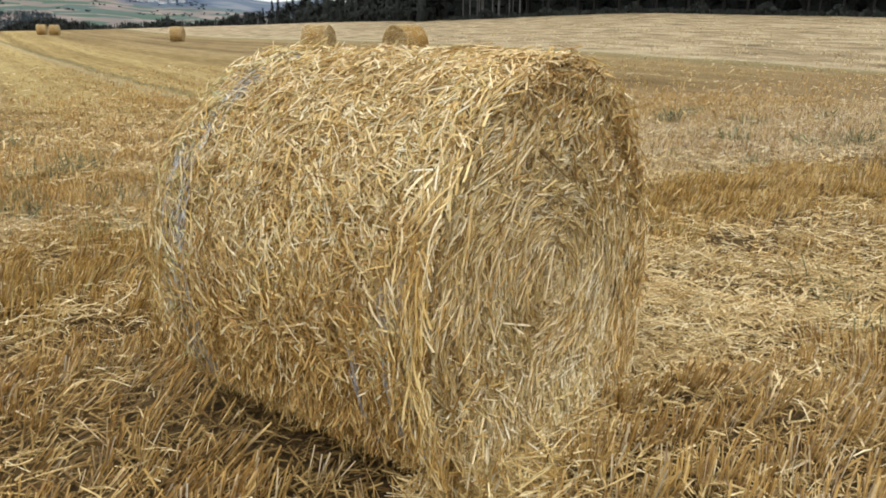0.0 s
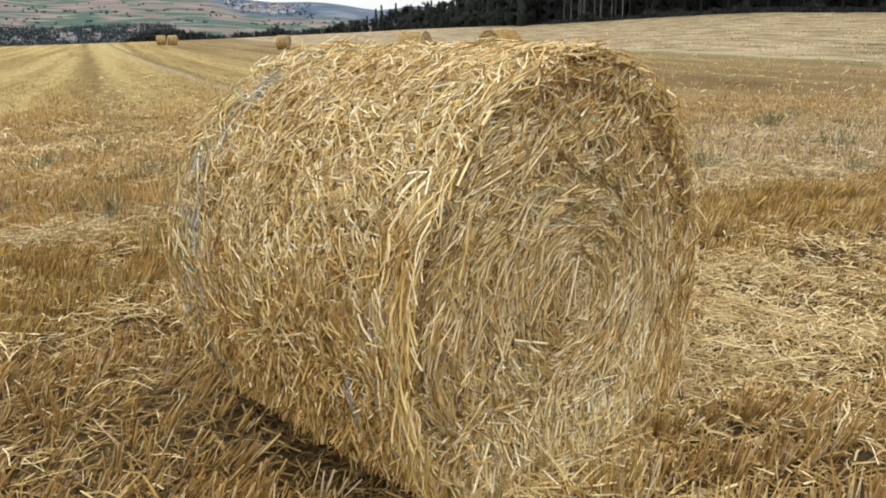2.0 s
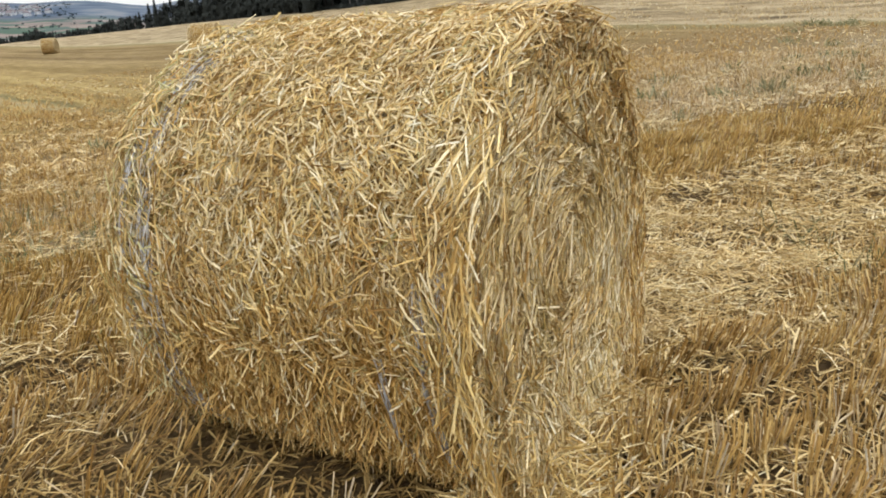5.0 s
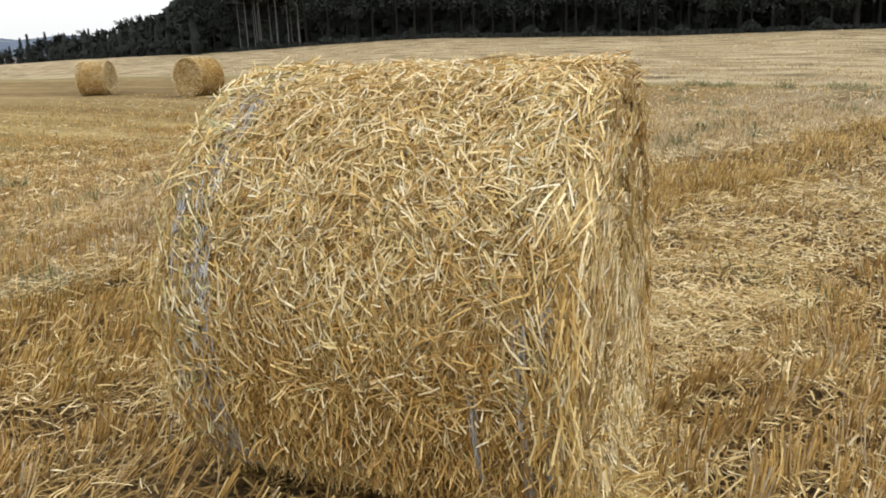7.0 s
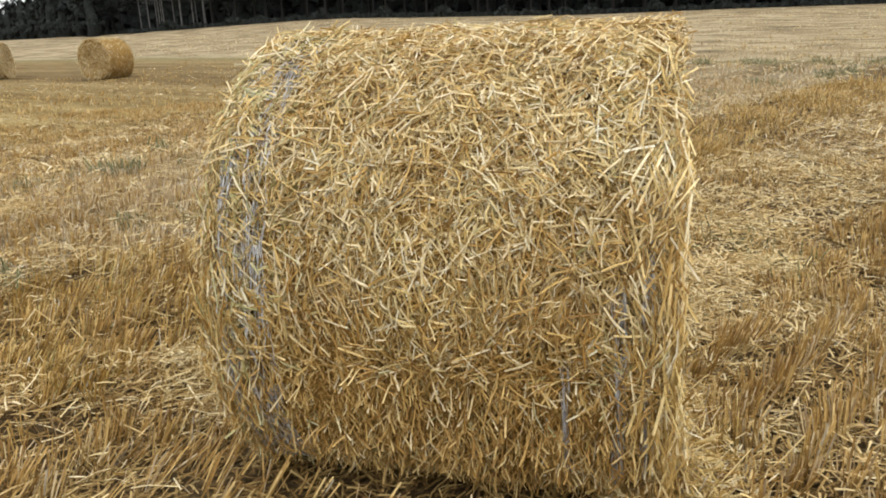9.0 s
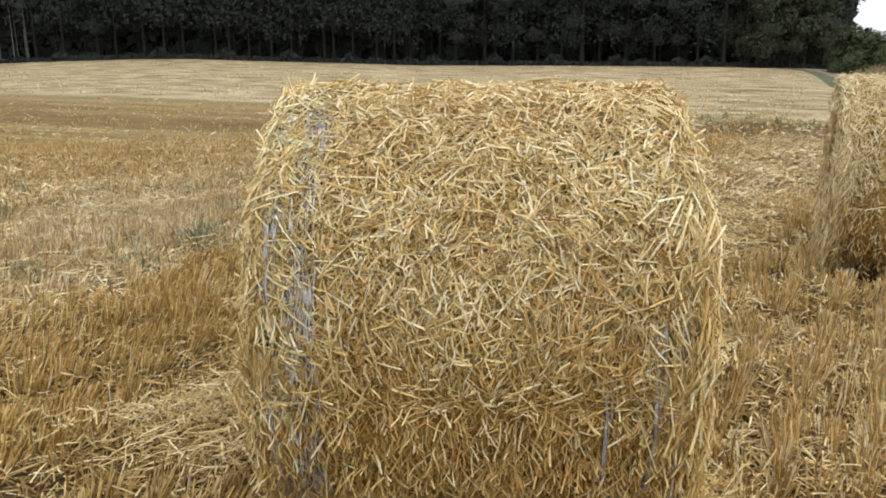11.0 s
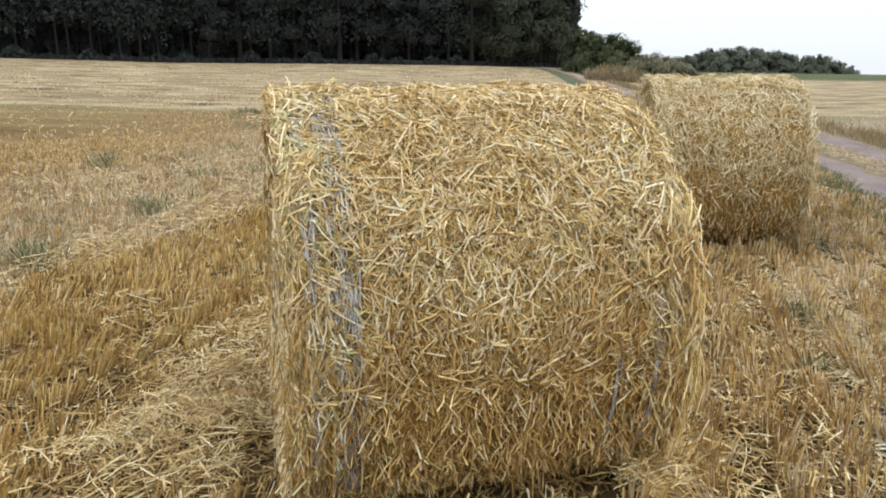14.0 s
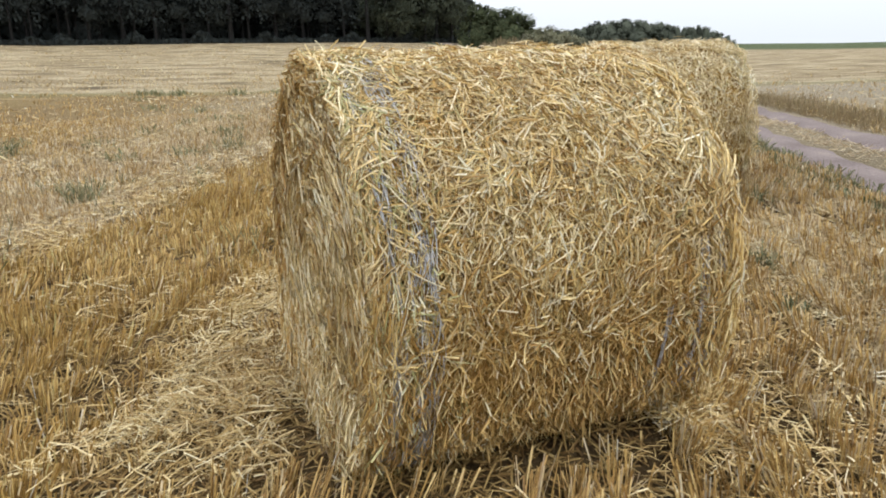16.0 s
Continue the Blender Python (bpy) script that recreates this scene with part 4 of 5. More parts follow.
def litter():
    for shells, seg in (([(0, 3.6, 3500, -40, 150), (0, 6, 350, 160, 305)], 2), ([(3.6, 5, 3300, -40, 150), (5, 9, 950, -15, 125)], 1), ([(9, 18, 400, -12, 122), (18, 36, 40, -10, 122)], 1)):
        x, y, r = scatter(shells)
        s, w = to_sw(x, y)
        wob = w + 0.3 * wander(x, y, 1.1, 5) + west_shift(s, w)
        den = band(wob, [(-8, 0.2), (-3, 0.1), (-0.7, 0.2), (0, 0.4), (0.45, 0.4), (0.65, 0.9), (0.95, 0.7), (1.15, 0.26), (1.4, 0.18), (2.1, 0.2), (2.5, 0.95), (3.3, 1.0), (3.7, 0.95), (4.4, 1.0), (4.65, 0.12), (5.6, 0.12), (5.9, 1.0), (6.3, 0.9), (6.7, 0.2), (7.6, 0.2), (8.1, 0.85), (8.8, 0.75), (9.4, 0.25), (10.6, 0.5), (12, 0.35)])
        den = den * open_strip(s, wob)
        den = np.where(x > 24, 0.1, np.where(y > 13, 0.15 + 0.3 * row_wave(x), den)) * np.clip((36 - r) / 18, 0, 1) * np.clip(0.75 + 0.8 * wander(x, y, 1.9, 8), 0.12, 1)
        den = np.where((wob > 7.8) & (y < 18) & (s < 8), np.maximum(den * 0.45, swath(x, y)), den)
        keep = (rng.random(len(x)) < den * (1 - 0.9 * foot_shade(x, y))) & open_ground(x, y, 0.7)
        x, y, r, wob = (a[keep] for a in (x, y, r, wob))
        n = len(x)
        heap = band(wob, [(0, 0.03), (2.2, 0.06), (2.8, 0.12), (3.6, 0.10), (4.4, 0.12), (4.8, 0.10), (5.7, 0.08), (6.0, 0.2), (6.3, 0.2), (6.7, 0.06), (8.3, 0.17), (8.8, 0.15), (9.5, 0.05)]) * np.clip(1 + 0.9 * wander(x, y, 3.1, 9), 0.3, 2)
        a = -0.12 + 1.5 * wander(x, y, 2.3, 11) + rng.normal(0, 0.65, n)
        a = np.where(rng.random(n) < 0.3, rng.uniform(0, 2 * math.pi, n), a)
        d = unit(np.stack([np.cos(a), np.sin(a), rng.normal(0.0, 0.22, n)], -1))
        ln = np.clip(rng.gamma(4.5, 0.0195, n), 0.03, 0.26) * np.where(r > 18, 1.4, 1)
        z = ground_z(x, y) + 0.01 + rng.uniform(0, 1, n) ** 1.4 * heap + np.abs(d[:, 2]) * ln * 0.5
        c = np.stack([x, y, z], -1)
        wd = np.where(r < 5, 0.0042, np.where(r < 9, 0.006, np.where(r < 18, 0.0072, np.where(r < 34, 0.02, 0.05)))) * rng.uniform(0.6, 1.35, n)
        sag = np.stack([rng.normal(0, 0.011, n), rng.normal(0, 0.011, n), rng.normal(0.0, 0.01, n)], -1)
        old = (wob < 1.25) | ((wob > 6.3) & (wob < 8) & (y < 13)) | ((r > 8) & (s[keep] > 2.5))
        for mat, sel, label in ((CHAFF, ~old, "pale loose straw and chaff lying in swaths"), (STRAW_DULL, old, "greyish weathered straw lying loose near the track")):
            foot = c[sel] - d[sel] * (ln[sel] * 0.5)[:, None]
            me = strand_mesh("loose_straw", foot, d[sel], ln[sel], wd[sel], sag[sel], seg, mat)
            tagged(new("loose_straw", me), label, "straw", kind="stuff")


def fallen_heap():
    """Straw shed from the torn end, heaped against the foot of the bale."""
    n = 5200
    a = radians(BALE_TURN)
    u = rng.normal(-0.12, 0.34, n)
    v = -0.66 - np.abs(rng.normal(0, 0.17, n)) + 0.12
    u = np.where(rng.random(n) < 0.25, -0.52 + rng.normal(0, 0.12, n), u)
    x = BALE_X + u * math.cos(a) - v * math.sin(a)
    y = BALE_Y + u * math.sin(a) + v * math.cos(a)
    high = 0.24 * np.exp(-((u + 0.2) / 0.4) ** 2) * np.exp(-np.maximum(0, -v - 0.62) / 0.14)
    ang = rng.uniform(0, 2 * math.pi, n)
    d = unit(np.stack([np.cos(ang), np.sin(ang), rng.normal(0, 0.4, n)], -1))
    ln = np.clip(rng.gamma(5, 0.022, n), 0.04, 0.25)
    z = ground_z(x, y) + 0.02 + rng.random(n) * high + np.abs(d[:, 2]) * ln * 0.5
    c = np.stack([x, y, z], -1)
    me = strand_mesh("fallen_straw", c - d * (ln * 0.5)[:, None], d, ln, rng.uniform(0.003, 0.0065, n), rng.normal(0, 0.008, (n, 3)), 2, STRAW)
    tagged(new("fallen_straw", me), "loose straw shed round the torn end of the bale", "straw", kind="stuff")


def trodden():
    """Short flattened pieces that hide most of the soil."""
    x, y, r = scatter([(0, 4.6, 2000, -25, 140), (0, 6, 300, 145, 330), (4.6, 9, 520, -13, 123), (9, 16, 190, -12, 122)])
    s, w = to_sw(x, y)
    wob = w + 0.3 * wander(x, y, 1.1, 5) + west_shift(s, w)
    pale = band(wob, [(-1, 0.35), (0.8, 0.35), (1.4, 0.2), (2.2, 0.2), (2.7, 0.8), (3.4, 0.65), (3.8, 0.35), (4.4, 0.55), (4.7, 0.05), (5.7, 0.05), (6.0, 0.9), (6.6, 0.3), (7.8, 0.3), (8.3, 0.9), (9.5, 0.3), (12, 0.2)])
    pale = np.where((wob > 7.8) & (y < 18), np.maximum(pale * 0.6, swath(x, y)), pale) * open_strip(s, wob) * (1 - 0.95 * foot_shade(x, y))
    keep = open_ground(x, y, 0.34) & (rng.random(len(x)) < 0.6 + 0.4 * pale)
    x, y, r, pale = (a[keep] for a in (x, y, r, pale))
    light = rng.random(len(x)) < pale
    _, wk = to_sw(x, y)
    old = light & ((wk < 1.2) | ((wk > 6.3) & (wk < 9.8)))
    for name, mat, label, sel, heap in (("trodden_straw", MAT, "brown trodden straw lying flat on the soil", ~light, 0.025), ("chaff", CHAFF, "pale short chaff lying flat on the soil", light & ~old, 0.07), ("chaff", STRAW_DULL, "greyish short chaff lying flat on the soil", old, 0.04)):
        px, py, pr = x[sel], y[sel], r[sel]
        n = len(px)
        a = rng.uniform(0, 2 * math.pi, n)
        d = unit(np.stack([np.cos(a), np.sin(a), rng.normal(0, 0.25, n)], -1))
        up = unit(np.stack([rng.normal(0, 0.35, n), rng.normal(0, 0.35, n), np.ones(n)], -1))
        b = unit(np.cross(d, up))
        ln = rng.uniform(0.02, 0.065, n) * np.where(pr < 9, 1, 1.6)
        wd = rng.uniform(0.0025, 0.0045, n) * np.where(pr < 4.6, 1.0, np.where(pr < 9, 1.25, 1.9))
        c = np.stack([px, py, ground_z(px, py) + 0.004 + rng.random(n) * heap + np.abs(d[:, 2]) * ln * 0.7], -1)
        u, v = d * ln[:, None], b * wd[:, None]
        bow = up * (ln * 0.12)[:, None]
        vert = np.stack([c - u - v, c - u + v, c + v + bow, c - v + bow, c + u - v * 0.7, c + u + v * 0.7], 1)
        k = (np.arange(n) * 6)[:, None]
        q = np.concatenate([k + np.array([[0, 3, 2, 1]]), k + np.array([[3, 4, 5, 2]])])
        me = fast_mesh(name, vert.reshape(-1, 3), q)
        me.materials.append(mat)
        tagged(new(name, me), label, "straw", kind="stuff")


def weeds():
    cx, cy, r = scatter([(3, 9, 3.0, -15, 125), (9, 26, 1.4, -12, 122)])
    _, w = to_sw(cx, cy)
    den = band(w + 0.4 * wander(cx, cy, 0.8, 2), [(-1.6, 0.0), (-1.0, 0.6), (-0.4, 0.45), (0.2, 0.2), (3.2, 0.04), (3.6, 0.25), (4.4, 0.1), (5.8, 0.0), (6.3, 0.75), (7.8, 0.75), (8.5, 0.15), (9.4, 0.6), (11.5, 0.2), (13, 0.02)])
    den = np.where((np.abs(cx - 23.3) < 0.9) & (cy > 0), 0.9, np.where(cx > 22.4, 0.0, den))
    keep = (rng.random(len(cx)) < 0.8 * den * np.clip(0.7 + wander(cx, cy, 0.7, 4), 0.1, 1)) & open_ground(cx, cy)
    cx, cy, r = cx[keep], cy[keep], r[keep]
    per = 46
    x = np.repeat(cx, per) + rng.normal(0, 0.13, len(cx) * per)
    y = np.repeat(cy, per) + rng.normal(0, 0.13, len(cx) * per)
    rr = np.repeat(r, per)
    n = len(x)
    d = unit(np.stack([rng.normal(0, 0.5, n), rng.normal(0, 0.5, n), np.ones(n)], -1))
    ln = rng.uniform(0.07, 0.24, n)
    wd = np.where(rr < 9, 0.006, 0.013) * rng.uniform(0.6, 1.4, n)
    sag = np.stack([rng.normal(0, 0.02, n), rng.normal(0, 0.02, n), np.zeros(n)], -1)
    me = strand_mesh("weeds", np.stack([x, y, ground_z(x, y) - 0.01], -1), d, ln, wd, sag, 2, WEED)
    tagged(new("weeds", me), "grey-green weeds growing between the stubble rows", "weeds", kind="stuff")


def weed_clump(x, y, size, count, label):
    """One leafy weed: bent blades rising from a root, with small side leaves."""
    base = new("weed_clump")
    a = rng.uniform(0, 2 * math.pi, count)
    lean = rng.uniform(0.05, 0.75, count)
    d = unit(np.stack([np.cos(a) * lean, np.sin(a) * lean, np.ones(count)], -1))
    ln = size * rng.uniform(0.5, 1.15, count)
    foot = np.stack([rng.normal(0, size * 0.5, count), rng.normal(0, size * 0.35, count), np.full(count, -0.01)], -1)
    sag = np.stack([np.cos(a), np.sin(a), -0.3 + 0 * a], -1) * (-0.04 * ln)[:, None]
    stem = strand_mesh("stem", foot, d, ln, rng.uniform(0.005, 0.011, count), sag, 3, WEED_GREEN)
    child("stem", stem, base)["kind"] = "stuff"
    k = count
    i = rng.integers(0, count, k)
    p = foot[i] + d[i] * (ln[i] * rng.uniform(0.2, 1.0, k))[:, None]
    child("leaves", leaf_mesh("leaves", p, rng.uniform(0.009, 0.02, k), WEED_GREEN), base, "small grey-green leaves")["kind"] = "stuff"
    base.matrix_basis = pose(x, y, float(ground_z(x, y)), 0, 0, 0)
    return tagged(base, label, "weed", "weeds in the stubble")


def weed_clumps():
    tall, low = "green weed clump standing up among weathered stubble", "low grey-green weed growing between stubble rows"
    for x, y, size, lab in ((3.95, 9.2, 0.22, tall), (2.4, 6.65, 0.2, low), (0.6, 9.0, 0.3, tall), (0.15, 9.1, 0.2, low), (0.95, 9.3, 0.18, low), (5.95, 6.3, 0.3, tall), (9.85, 5.7, 0.3, tall),
                            (3.8, 6.2, 0.28, tall), (4.15, 6.55, 0.2, low), (2.22, 0.85, 0.15, low), (9.9, 9.05, 0.3, low), (7.45, 5.55, 0.2, low), (6.3, 8.6, 0.2, low), (4.6, 8.9, 0.18, low), (3.1, 0.62, 0.16, low)):
        weed_clump(x, y, size, 80 if lab is tall else 36, lab)


def upper_stubble():
    """Short pale tussocks of the upper field, thinning with distance."""
    n = 4000
    a, r = np.radians(rng.uniform(28, 104, n)), 26 + 62 * rng.random(n) ** 1.6
    cx, cy = CX + r * np.sin(a), CY + r * np.cos(a)
    ok = (cx > 25.2) & (rng.random(n) < 0.35 + 0.9 * wander(cx, cy, 0.8, 4) + 0.25 * np.cos(cx * 1.5)) & (cy > 0.5)
    per = 5
    x, y, r = (np.repeat(v[ok], per) for v in (cx, cy, r))
    n = len(x)
    x, y = x + rng.normal(0, 0.07, n), y + rng.normal(0, 0.45, n)
    d = unit(np.stack([rng.normal(0, 0.5, n), rng.normal(0, 0.7, n), np.ones(n)], -1))
    me = strand_mesh("stubble", np.stack([x, y, ground_z(x, y) - 0.02], -1), d, rng.uniform(0.06, 0.16, n), np.clip(r * 0.0009, 0.02, 0.07), np.zeros((n, 3)), 1, STRAW_DULL)
    tagged(new("stubble", me), "short pale stubble tussocks on the upper field", "stubble", kind="stuff")


def verge_grass():
    path = spline(TRACK, 0.3)
    xs, ys, hs = [], [], []
    for p in path:
        if not 1 < p.x < 75:
            continue
        for lo, hi, count, h in ((1.72, 2.6, 95, 0.33), (-0.8, -0.34, 30, 0.13)):
            k = int(count * (1 if p.x < 18 else 0.3))
            o = rng.uniform(lo, hi, k)
            xs.append(p.x + rng.uniform(-0.2, 0.2, k) - 0.122 * o)
            ys.append(p.y - o)
            hs.append(h * rng.uniform(0.4, 1.15, k) * (0.75 + 0.5 * noise.noise((p.x * 0.8, 0, h))))
    x, y, h = np.concatenate(xs), np.concatenate(ys), np.concatenate(hs)
    n = len(x)
    d = unit(np.stack([rng.normal(0, 0.36, n), rng.normal(0, 0.36, n), np.ones(n)], -1))
    wd = np.where(x < 18, 0.0062, 0.016) * rng.uniform(0.6, 1.4, n)
    sag = np.stack([rng.normal(0, 0.03, n), rng.normal(0, 0.03, n), np.zeros(n)], -1) * h[:, None] * 3
    me = strand_mesh("verge_grass", np.stack([x, y, ground_z(x, y)], -1), d, h, wd, sag, 2, DRYGRASS)
    tagged(new("verge_grass", me), "tall dry brown grass along the farm track", "grass", kind="stuff")
    n = 5500
    px = rng.uniform(2, 45, n)
    py = np.interp(px, [p.x for p in path], [p.y for p in path]) - rng.uniform(0.36, 0.94, n)
    a = rng.uniform(0, 2 * math.pi, n)
    lay = unit(np.stack([np.cos(a), np.sin(a), np.abs(rng.normal(0, 0.5, n))], -1))
    me = strand_mesh("loose_straw", np.stack([px, py, ground_z(px, py) + 0.015], -1), lay, rng.uniform(0.04, 0.12, n), np.where(px < 18, 0.008, 0.018) * rng.uniform(0.6, 1.3, n), np.zeros((n, 3)), 1, WEATHERED)
    tagged(new("loose_straw", me), "pale straw and chaff between the wheel ruts", "straw", kind="stuff")
    ok = (y > np.interp(x, [p.x for p in path], [p.y for p in path]) + 0.28) & (x < 26)
    k = np.repeat(np.flatnonzero(ok), 2)
    n = len(k)
    x, y = x[k] + rng.normal(0, 0.1, n), y[k] + rng.normal(-0.05, 0.05, n)
    d = unit(np.stack([rng.normal(0, 0.6, n), rng.normal(0, 0.6, n), np.ones(n)], -1))
    me = strand_mesh("verge_weeds", np.stack([x, y, ground_z(x, y)], -1), d, rng.uniform(0.05, 0.14, n), rng.uniform(0.008, 0.016, n), rng.normal(0, 0.012, (n, 3)), 1, WEED_GREEN)
    tagged(new("verge_weeds", me), "low dark green weeds along the edge of the track", "weeds", kind="stuff")


stubble()
litter()
fallen_heap()
trodden()
weeds()
weed_clumps()
upper_stubble()
verge_grass()

# ---------- trees ----------


def trunk_mesh(h, r, mat, limbs, low):
    """A tapered, slightly bent trunk with bare side limbs."""
    p, d, ln, wd = [], [], [], []
    rings, na = 10, 9
    v, q = [], []
    for i in range(rings):
        t = i / (rings - 1)
        cx, cy = 0.12 * math.sin(t * 5) * t, 0.12 * math.cos(t * 4) * t
        rr = r * (1 - 0.8 * t) * (1.35 if i == 0 else 1)
        for k in range(na):
            a = 2 * math.pi * k / na
            v.append((cx + rr * math.cos(a), cy + rr * math.sin(a), t * h - 0.1))
        if i:
            for k in range(na):
                q.append(((i - 1) * na + k, (i - 1) * na + (k + 1) % na, i * na + (k + 1) % na, i * na + k))
    for _ in range(limbs):
        z = random.uniform(low, h * 0.9)
        a = random.uniform(0, 2 * math.pi)
        l = random.uniform(0.6, 2.4) * (1 - 0.6 * z / h)
        up = random.uniform(-0.2, 0.5)
        b0 = len(v)
        t0 = r * 0.22
        for f, th in ((0, t0), (1, t0 * 0.25)):
            c = Vector((math.cos(a) * l * f, math.sin(a) * l * f, z + up * l * f))
            for k in range(4):
                g = 2 * math.pi * k / 4
                v.append((c.x - math.sin(a) * th * math.cos(g), c.y + math.cos(a) * th * math.cos(g), c.z + th * math.sin(g)))
        for k in range(4):
            q.append((b0 + k, b0 + (k + 1) % 4, b0 + 4 + (k + 1) % 4, b0 + 4 + k))
    me = fast_mesh("trunk", np.array(v), np.array(q))
    me.materials.append(mat)
    return me


def crown_points(n, h, low, wide, conifer):
    if conifer:
        t = rng.uniform(0, 1, n) ** 0.8
        z = low + (h - low) * t
        rad = wide * (1 - t) ** 0.8 * (0.35 + 0.65 * rng.random(n)) + 0.1
        whorl = np.round(rng.uniform(0, 9, n)) / 9 * 2 * math.pi + z * 1.7
        a = whorl + rng.normal(0, 0.22, n)
        return np.stack([rad * np.cos(a), rad * np.sin(a), z - rad * 0.22], -1)
    k = 30
    ca = rng.uniform(0, 2 * math.pi, k)
    f = rng.uniform(0.02, 0.95, k)
    cz = low + (h - low) * f
    prof = np.sqrt(1 - f ** 2) if low < 0.3 else np.sin(np.clip(f, 0.03, 1) ** 0.7 * math.pi) ** 0.6
    cr = wide * prof * np.sqrt(rng.random(k)) * 0.85
    cs = rng.uniform(0.18, 0.36, k) * wide
    i = rng.integers(0, k, n)
    g = unit(rng.normal(size=(n, 3))) * (rng.random(n) ** 0.4 * cs[i])[:, None]
    g[:, 2] *= 0.75
    return np.stack([cr[i] * np.cos(ca[i]), cr[i] * np.sin(ca[i]), cz[i]], -1) + g


def tree(h, low, wide, conifer, n, leaf, mat, bark, label, r=0.2, limbs=14, group="trees of the wood", dense_to=0.0):
    """dense_to: below this height the crown is built of many small leaves."""
    base = new("conifer_tree" if conifer else "tree")
    child("trunk", trunk_mesh(h * 0.97, r, bark, limbs, low * 0.4), base)
    pts = crown_points(n * 3 if dense_to else n, h, low, wide, conifer)
    size = rng.uniform(0.6, 1.3, len(pts)) * leaf
    if dense_to:
        under = pts[:, 2] < dense_to
        pts = np.concatenate([pts[under], pts[under] + rng.normal(0, 0.25, (int(under.sum()), 3)), pts[~under][::9]])
        size = np.where(pts[:, 2] < dense_to, rng.uniform(0.5, 1.2, len(pts)) * leaf, leaf * 3.2)
    out = pts * np.array([[1.0, 1.0, 0.0]]) + np.array([[0.0, 0.0, (-0.05 if dense_to else 0.45) * wide]]) + (0 if conifer else 1) * np.array([[0, 0, 0.25 if dense_to else 0.6]]) * (pts - np.array([[0, 0, low + 0.4 * (h - low)]]))
    crown = leaf_mesh("crown", pts, size, mat, out, 0.22)
    if not dense_to:
        rings, na, v = 9, 11, []
        for i in range(rings):
            t = i / (rings - 1)
            prof = (1 - t) ** 0.8 * 0.25 if conifer else 0.4 * math.sqrt(max(0.0, 1 - (1.9 * t - 0.9) ** 2))
            if low < 0.3 and not conifer:
                prof = 0.36 * math.sqrt(max(0.0, 1 - t * t))
            for k in range(na):
                a = 2 * math.pi * k / na
                rr = wide * prof * random.uniform(0.8, 1.15) + 0.05
                v.append((rr * math.cos(a), rr * math.sin(a), low + (h - low) * t * (1.0 if conifer else 0.94) + random.uniform(-0.25, 0.25)))
        q = [(i * na + k, i * na + (k + 1) % na, (i + 1) * na + (k + 1) % na, (i + 1) * na + k) for i in range(rings - 1) for k in range(na)]
        inner = bmesh.new()
        inner.from_mesh(crown)
        vs = [inner.verts.new(c) for c in v]
        for f in q:
            inner.faces.new([vs[j] for j in f]).smooth = True
        inner.to_mesh(crown)
        inner.free()
    child("crown", crown, base)
    return tagged(base, label, "tree", group)


def bank_grass():
    """Dry brown growth at the foot of the bushes."""
    n = 2600
    a, r = rng.uniform(93.6, 97.6, n), rng.uniform(66, 80, n)
    x, y = CX + r * np.sin(np.radians(a)), CY + r * np.cos(np.radians(a))
    h = rng.uniform(0.2, 1.5, n) * (0.35 + 0.5 * np.abs(np.sin(a * 2.7)) + 0.5 * np.abs(np.sin(a * 6.1 + 1))) * np.interp(a, [93.6, 95, 97, 97.6], [0.4, 0.9, 0.8, 0.2])
    d = unit(np.stack([rng.normal(0, 0.35, n), rng.normal(0, 0.35, n), np.ones(n)], -1))
    me = strand_mesh("bank_grass", np.stack([x, y, ground_z(x, y)], -1), d, h, rng.uniform(0.03, 0.07, n), rng.normal(0, 0.08, (n, 3)), 2, BANKGRASS)
    tagged(new("bank_grass", me), "tall dry brown grass at the foot of the bushes", "grass", kind="stuff")


bank_grass()


def plant(proto, x, y, turn, size=1.0, sink=0.0):
    ob = copy_thing(proto, pose(x, y, float(ground_z(x, y)) - sink, 0, 0, turn) @ Matrix.Scale(size, 4))
    return ob


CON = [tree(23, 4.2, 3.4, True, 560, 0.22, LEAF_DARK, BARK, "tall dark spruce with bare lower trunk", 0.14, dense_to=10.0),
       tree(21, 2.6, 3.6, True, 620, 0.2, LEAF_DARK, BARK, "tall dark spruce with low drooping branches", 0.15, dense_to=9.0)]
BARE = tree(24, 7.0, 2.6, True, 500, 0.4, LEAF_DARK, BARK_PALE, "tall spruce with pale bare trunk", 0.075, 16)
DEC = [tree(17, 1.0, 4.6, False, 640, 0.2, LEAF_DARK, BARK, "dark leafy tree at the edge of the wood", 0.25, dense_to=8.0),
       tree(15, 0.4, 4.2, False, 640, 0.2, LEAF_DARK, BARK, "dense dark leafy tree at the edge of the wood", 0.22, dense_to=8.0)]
EDGE = [tree(16, 0.6, 4.4, False, 700, 0.2, LEAF_EDGE_LIT, BARK, "dark green leafy tree at the end of the wood", 0.22, dense_to=9.0),
        tree(14, 0.4, 4.0, False, 700, 0.2, LEAF_EDGE_LIT, BARK, "rounded dark green tree at the end of the wood", 0.2, dense_to=9.0)]
BROW = [tree(16, 0.1, 5.2, False, 950, 0.55, LEAF_DARK, BARK, "rounded dark tree on the brow of the field", 0.25, 6),
        tree(15, 0.1, 4.4, False, 950, 0.52, LEAF_DARK, BARK, "rounded dark tree on the brow of the field", 0.25, 6),
        tree(20, 0.6, 3.2, True, 900, 0.5, LEAF_DARK, BARK, "pointed dark spruce on the brow of the field", 0.2, 6)]
protos = CON + [BARE] + DEC + EDGE + BROW


